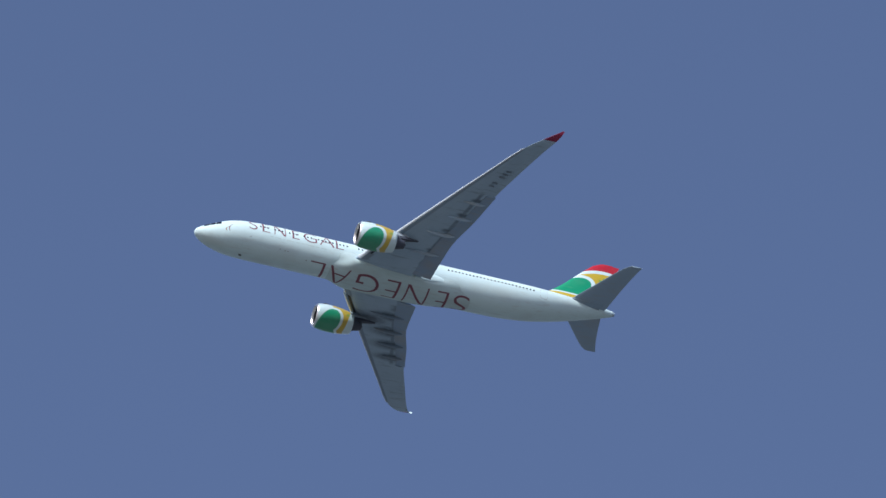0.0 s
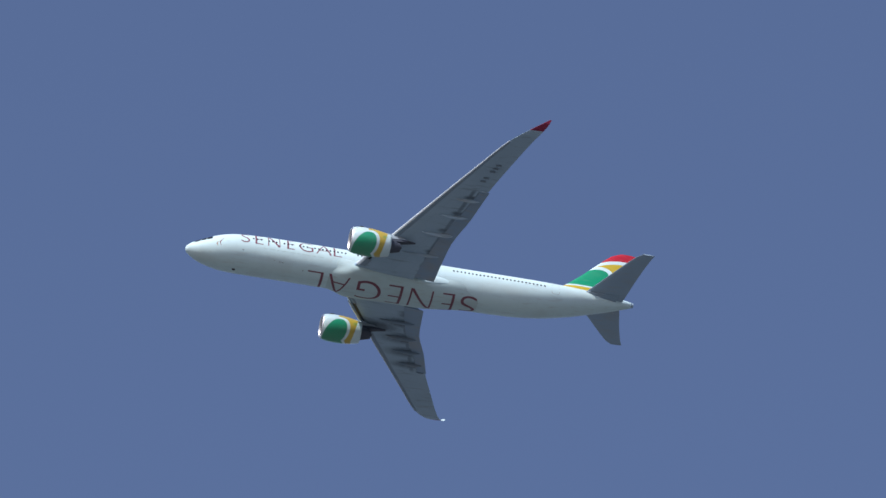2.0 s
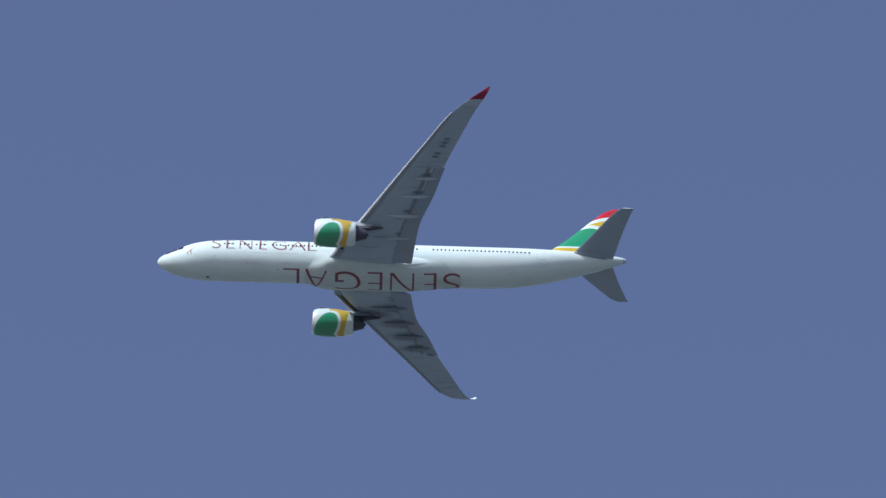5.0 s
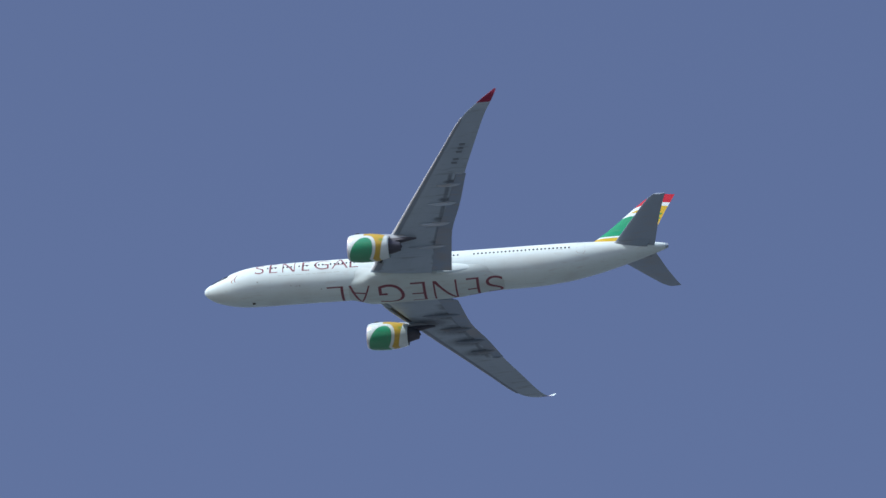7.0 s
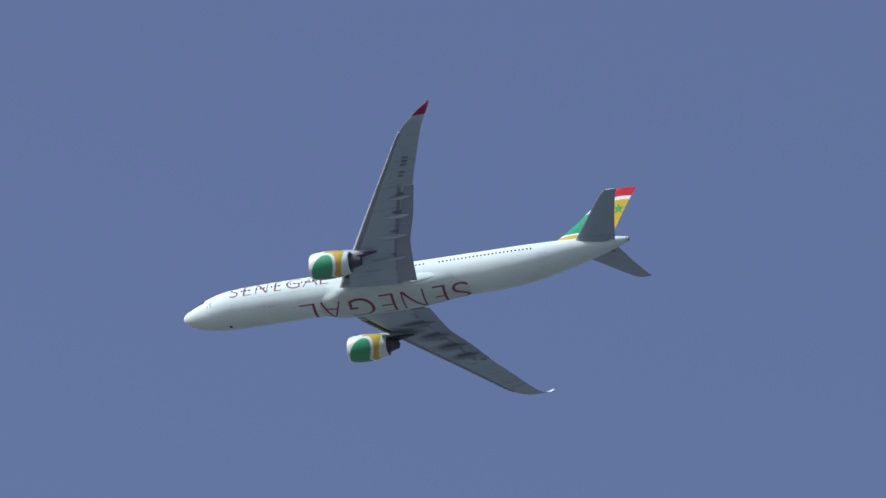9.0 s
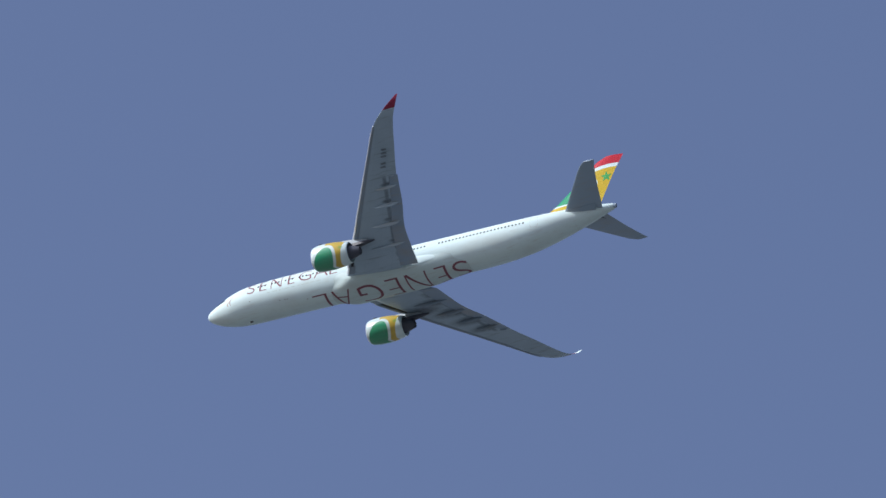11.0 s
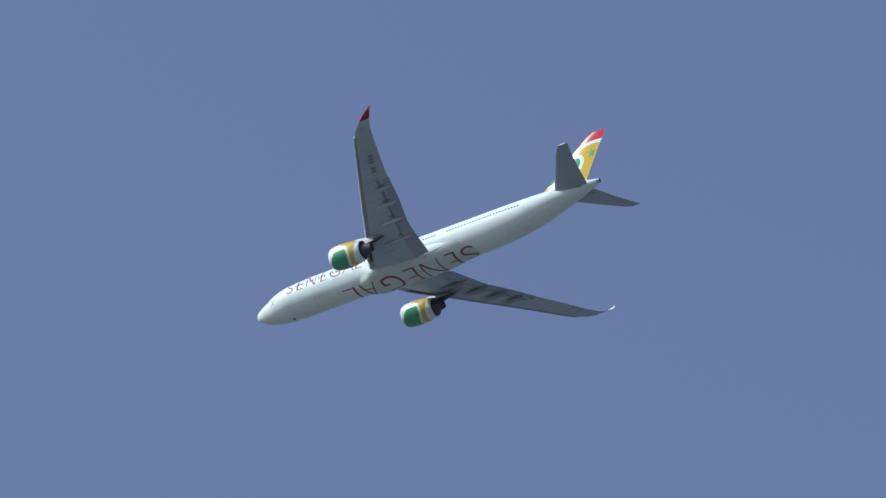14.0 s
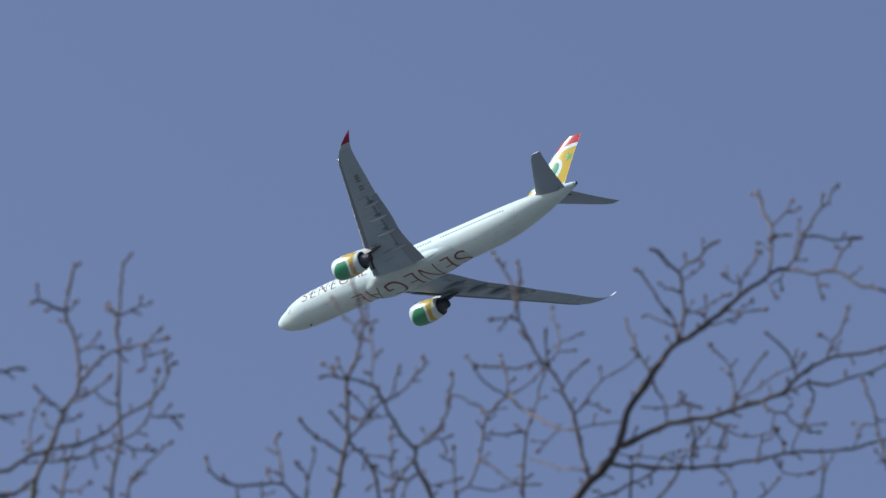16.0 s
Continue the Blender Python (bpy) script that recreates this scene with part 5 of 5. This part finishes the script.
    branch([(0.347, -0.023, 9.084), (0.351, -0.026, 9.054), (0.365, -0.029, 9.031), (0.366, -0.032, 8.988)], 0.0018, 0.0013)
    branch([(0.479, -0.083, 8.982), (0.480, -0.085, 9.019), (0.474, -0.088, 9.060), (0.458, -0.089, 9.081), (0.444, -0.091, 9.098)], 0.0018, 0.0013)
    branch([(0.481, -0.084, 9.008), (0.497, -0.091, 9.026), (0.509, -0.098, 9.048), (0.529, -0.107, 9.071)], 0.0013, 0.0018)
    branch([(0.465, -0.076, 8.981), (0.489, -0.090, 8.999), (0.517, -0.103, 9.008), (0.545, -0.118, 9.026), (0.575, -0.131, 9.034)], 0.0013, 0.0012)
    branch([(0.582, -0.133, 9.013), (0.577, -0.140, 9.028), (0.568, -0.151, 9.049), (0.554, -0.159, 9.061), (0.537, -0.169, 9.073)], 0.0018, 0.0018)
    branch([(0.628, -0.157, 9.029), (0.638, -0.166, 9.056), (0.652, -0.173, 9.073), (0.668, -0.186, 9.109)], 0.0018, 0.0018)
    branch([(0.639, -0.167, 9.060), (0.624, -0.164, 9.073)], 0.0012, 0.0013)
    branch([(0.580, -0.139, 9.027), (0.592, -0.147, 9.045)], 0.0012, 0.0018)
    branch([(0.601, -0.103, 9.017), (0.612, -0.069, 9.020), (0.608, -0.022, 9.020), (0.600, 0.028, 9.022), (0.588, 0.082, 9.025), (0.580, 0.141, 9.026)], 0.0018, 0.0013)
    branch([(0.525, -0.103, 8.984), (0.544, -0.103, 8.964), (0.562, -0.103, 8.964), (0.571, -0.104, 8.948), (0.589, -0.104, 8.931), (0.613, -0.104, 8.925)], 0.0018, 0.0013)
    branch([(0.575, -0.104, 8.942), (0.598, -0.109, 8.937), (0.621, -0.114, 8.935)], 0.0012, 0.0013)
    branch([(0.545, -0.103, 8.962), (0.541, -0.093, 8.943), (0.558, -0.079, 8.923)], 0.0013, 0.0013)
    branch([(0.442, -0.066, 8.976), (0.433, -0.035, 8.972), (0.420, -0.006, 8.973), (0.411, 0.019, 8.971), (0.411, 0.069, 8.960)], 0.0018, 0.0018)
    branch([(0.410, -0.052, 8.980), (0.413, -0.014, 8.974), (0.411, 0.032, 8.967)], 0.0018, 0.0013)
    branch([(0.440, -0.058, 8.975), (0.465, -0.066, 8.954), (0.488, -0.073, 8.937), (0.515, -0.081, 8.934), (0.544, -0.090, 8.938)], 0.0018, 0.0013)
    branch([(0.463, -0.066, 8.954), (0.457, 0.008, 8.964), (0.454, 0.089, 8.973)], 0.0013, 0.0012)
    branch([(0.524, -0.084, 8.935), (0.524, 0.035, 8.973), (0.522, 0.116, 8.999)], 0.0013, 0.0013)
    branch([(0.392, 0.063, 8.953), (0.377, 0.063, 8.926), (0.339, 0.061, 8.878)], 0.0023, 0.0028)
    branch([(0.452, 0.087, 8.969), (0.472, 0.079, 8.939), (0.482, 0.069, 8.885)], 0.0018, 0.0018)
    branch([(0.547, 0.126, 9.012), (0.564, 0.124, 8.979), (0.587, 0.122, 8.972), (0.605, 0.120, 8.973)], 0.0013, 0.0013)
    branch([(0.633, 0.163, 9.040), (0.632, 0.142, 8.972), (0.623, 0.122, 8.907)], 0.0018, 0.0018)
    branch([(0.354, 0.045, 8.944), (0.340, 0.044, 8.932), (0.302, 0.041, 8.910), (0.264, 0.038, 8.889), (0.235, 0.036, 8.876)], 0.0018, 0.0023)
    branch([(0.308, 0.026, 8.938), (0.309, 0.021, 8.909), (0.304, 0.010, 8.850)], 0.0018, 0.0023)
    branch([(0.405, -0.049, 8.984), (0.402, -0.040, 9.019), (0.392, -0.033, 9.040)], 0.0013, 0.0018)
    branch([(0.327, -0.013, 9.028), (0.370, 0.000, 9.034), (0.398, 0.009, 9.046), (0.423, 0.017, 9.045)], 0.0013, 0.0012)
    branch([(0.370, 0.000, 9.034), (0.402, -0.040, 9.019)], 0.0012, 0.0012)
    branch([(0.657, 0.172, 9.045), (0.647, 0.162, 9.024), (0.638, 0.150, 8.998)], 0.0012, 0.0012)
    branch([(0.686, 0.184, 9.054), (0.696, 0.180, 9.073)], 0.0012, 0.0013)
    branch([(0.433, -0.062, 8.977), (0.456, -0.068, 8.962), (0.477, -0.073, 8.956)], 0.0013, 0.0013)
    branch([(0.392, 0.063, 8.955), (0.402, 0.049, 8.977), (0.435, 0.032, 8.978), (0.462, 0.018, 8.964)], 0.0012, 0.0012)
    branch([(0.349, 0.045, 8.946), (0.369, 0.038, 8.966), (0.387, 0.033, 8.969)], 0.0013, 0.0013)
    branch([(0.288, 0.005, 8.949), (0.321, 0.015, 8.951), (0.368, 0.030, 8.954), (0.416, 0.044, 8.966)], 0.0012, 0.0012)
    branch([(0.917, -0.100, 8.774), (0.900, -0.110, 8.923), (0.898, -0.114, 8.985), (0.895, -0.116, 9.014), (0.878, -0.118, 9.040), (0.860, -0.120, 9.069)], 0.0032, 0.0018)
    branch([(0.895, -0.116, 9.014), (0.919, -0.126, 9.029), (0.938, -0.134, 9.046), (0.953, -0.142, 9.059)], 0.0013, 0.0018)
    branch([(0.999, 0.000, 8.828), (1.017, 0.000, 9.005), (1.025, 0.000, 9.062), (1.017, 0.000, 9.095), (1.008, 0.000, 9.134)], 0.0032, 0.0018)
    branch([(1.023, 0.000, 9.059), (1.047, -0.011, 9.063), (1.070, -0.021, 9.065)], 0.0013, 0.0018)
    branch([(1.019, 0.000, 9.026), (0.975, 0.022, 9.070), (0.966, 0.032, 9.104)], 0.0013, 0.0018)
    branch([(0.736, -0.200, 8.722), (0.721, -0.200, 8.811), (0.709, -0.200, 8.864), (0.702, -0.200, 8.918), (0.694, -0.200, 8.939), (0.689, -0.200, 8.967)], 0.0023, 0.0018)
    branch([(0.705, -0.200, 8.891), (0.729, -0.199, 8.894), (0.752, -0.197, 8.903)], 0.0013, 0.0013)
    branch([(0.705, -0.200, 8.884), (0.671, -0.184, 8.895)], 0.0012, 0.0013)
    branch([(0.704, -0.200, 8.812), (0.712, -0.200, 8.817), (0.721, -0.200, 8.809)], 0.0013, 0.0018)
    branch([(0.499, -0.150, 8.753), (0.514, -0.150, 8.777), (0.533, -0.150, 8.795), (0.543, -0.150, 8.811)], 0.0018, 0.0018)
    # the rest of the crown, lower and all round
    for k in range(16):
        a = 2 * math.pi * (k + rng.random() * 0.6) / 16
        out = Vector((math.cos(a), math.sin(a), 0))
        z0 = rng.uniform(2.2, 4.2)
        reach, top = rng.uniform(1.0, 2.1), rng.uniform(5.2, 6.9)
        tip = out * reach + Vector((0, 0, top))
        mid = out * reach * 0.55 + Vector((rng.gauss(0, 0.1), rng.gauss(0, 0.1), z0 + (top - z0) * 0.5))
        line = [Vector((0, -0.05, z0)), out * reach * 0.25 + Vector((0, 0, z0 + (top - z0) * 0.2)), mid, tip]
        branch(line, 0.045, 0.006, gap=0.5)
        for u in (0.35, 0.5, 0.65, 0.8, 0.92):
            at = curve_through(line, 6)[round(u * 18)]
            way = (out * rng.uniform(0.2, 0.8) + Vector((rng.gauss(0, 0.6), rng.gauss(0, 0.6), 0.5))).normalized()
            long = rng.uniform(0.4, 0.9)
            end = at + way * long
            end.z = min(end.z, 7.2)
            branch([at, at.lerp(end, 0.5) + Vector((rng.gauss(0, 0.05), rng.gauss(0, 0.05), -0.04)), end], 0.013, 0.003, gap=0.11)
    tagged(part("twig_growth", smooth(twigs), M_TWIG, tree), "thin knotty shoots", kind="stuff")
    tagged(part("bud_growth", smooth(buds), M_BUD, tree), "brown pointed buds", kind="stuff")
    return tree


build_tree()


# ---- flight ----
def motions():
    turn = (1.115, -1.037, -180.000)
    walk(airliner, [
        (0.0, pose(295.82, 934.38, 816.63, *turn)),
        (0.5, pose(264.89, 934.66, 810.66, *turn)),
        (1.0, pose(234.32, 932.84, 804.36, *turn)),
        (1.5, pose(203.94, 933.88, 798.30, *turn)),
        (2.0, pose(173.59, 935.24, 793.09, *turn)),
        (2.5, pose(143.90, 935.86, 786.22, *turn)),
        (3.0, pose(113.79, 938.17, 781.68, *turn)),
        (3.5, pose(83.08, 942.22, 777.03, *turn)),
        (4.0, pose(51.04, 944.67, 773.09, *turn)),
        (4.2, pose(37.77, 944.81, 772.09, *turn)),
        (4.7, pose(4.20, 945.08, 769.87, *turn)),
        (5.2, pose(-29.96, 945.20, 768.04, *turn)),
        (5.8, pose(-71.68, 945.22, 766.33, *turn)),
        (6.3, pose(-107.03, 945.10, 765.25, *turn)),
        (6.5, pose(-121.31, 945.05, 764.91, *turn)),
        (7.0, pose(-157.18, 944.27, 761.68, *turn)),
        (7.5, pose(-193.22, 941.37, 760.13, *turn)),
        (8.0, pose(-229.55, 938.00, 756.72, *turn)),
        (8.5, pose(-265.80, 937.91, 754.59, *turn)),
        (8.7, pose(-280.85, 938.18, 754.33, *turn)),
        (9.2, pose(-318.73, 938.82, 753.77, *turn)),
        (9.8, pose(-364.56, 939.61, 753.19, *turn)),
        (10.4, pose(-410.79, 940.42, 752.66, *turn)),
        (11.0, pose(-457.33, 941.30, 752.10, *turn)),
        (11.5, pose(-495.17, 937.49, 754.04, *turn)),
        (12.0, pose(-533.59, 936.65, 753.54, *turn)),
        (12.5, pose(-572.49, 937.22, 750.66, *turn)),
        (13.0, pose(-612.16, 938.78, 747.48, *turn)),
        (13.5, pose(-651.58, 938.73, 745.78, *turn)),
        (14.0, pose(-690.82, 936.25, 745.31, *turn)),
        (14.5, pose(-729.82, 937.63, 743.92, *turn)),
        (15.0, pose(-768.81, 937.46, 740.26, *turn)),
        (15.5, pose(-806.81, 939.56, 738.70, *turn)),
        (16.0, pose(-845.54, 938.80, 734.88, *turn)),
    ])


motions()
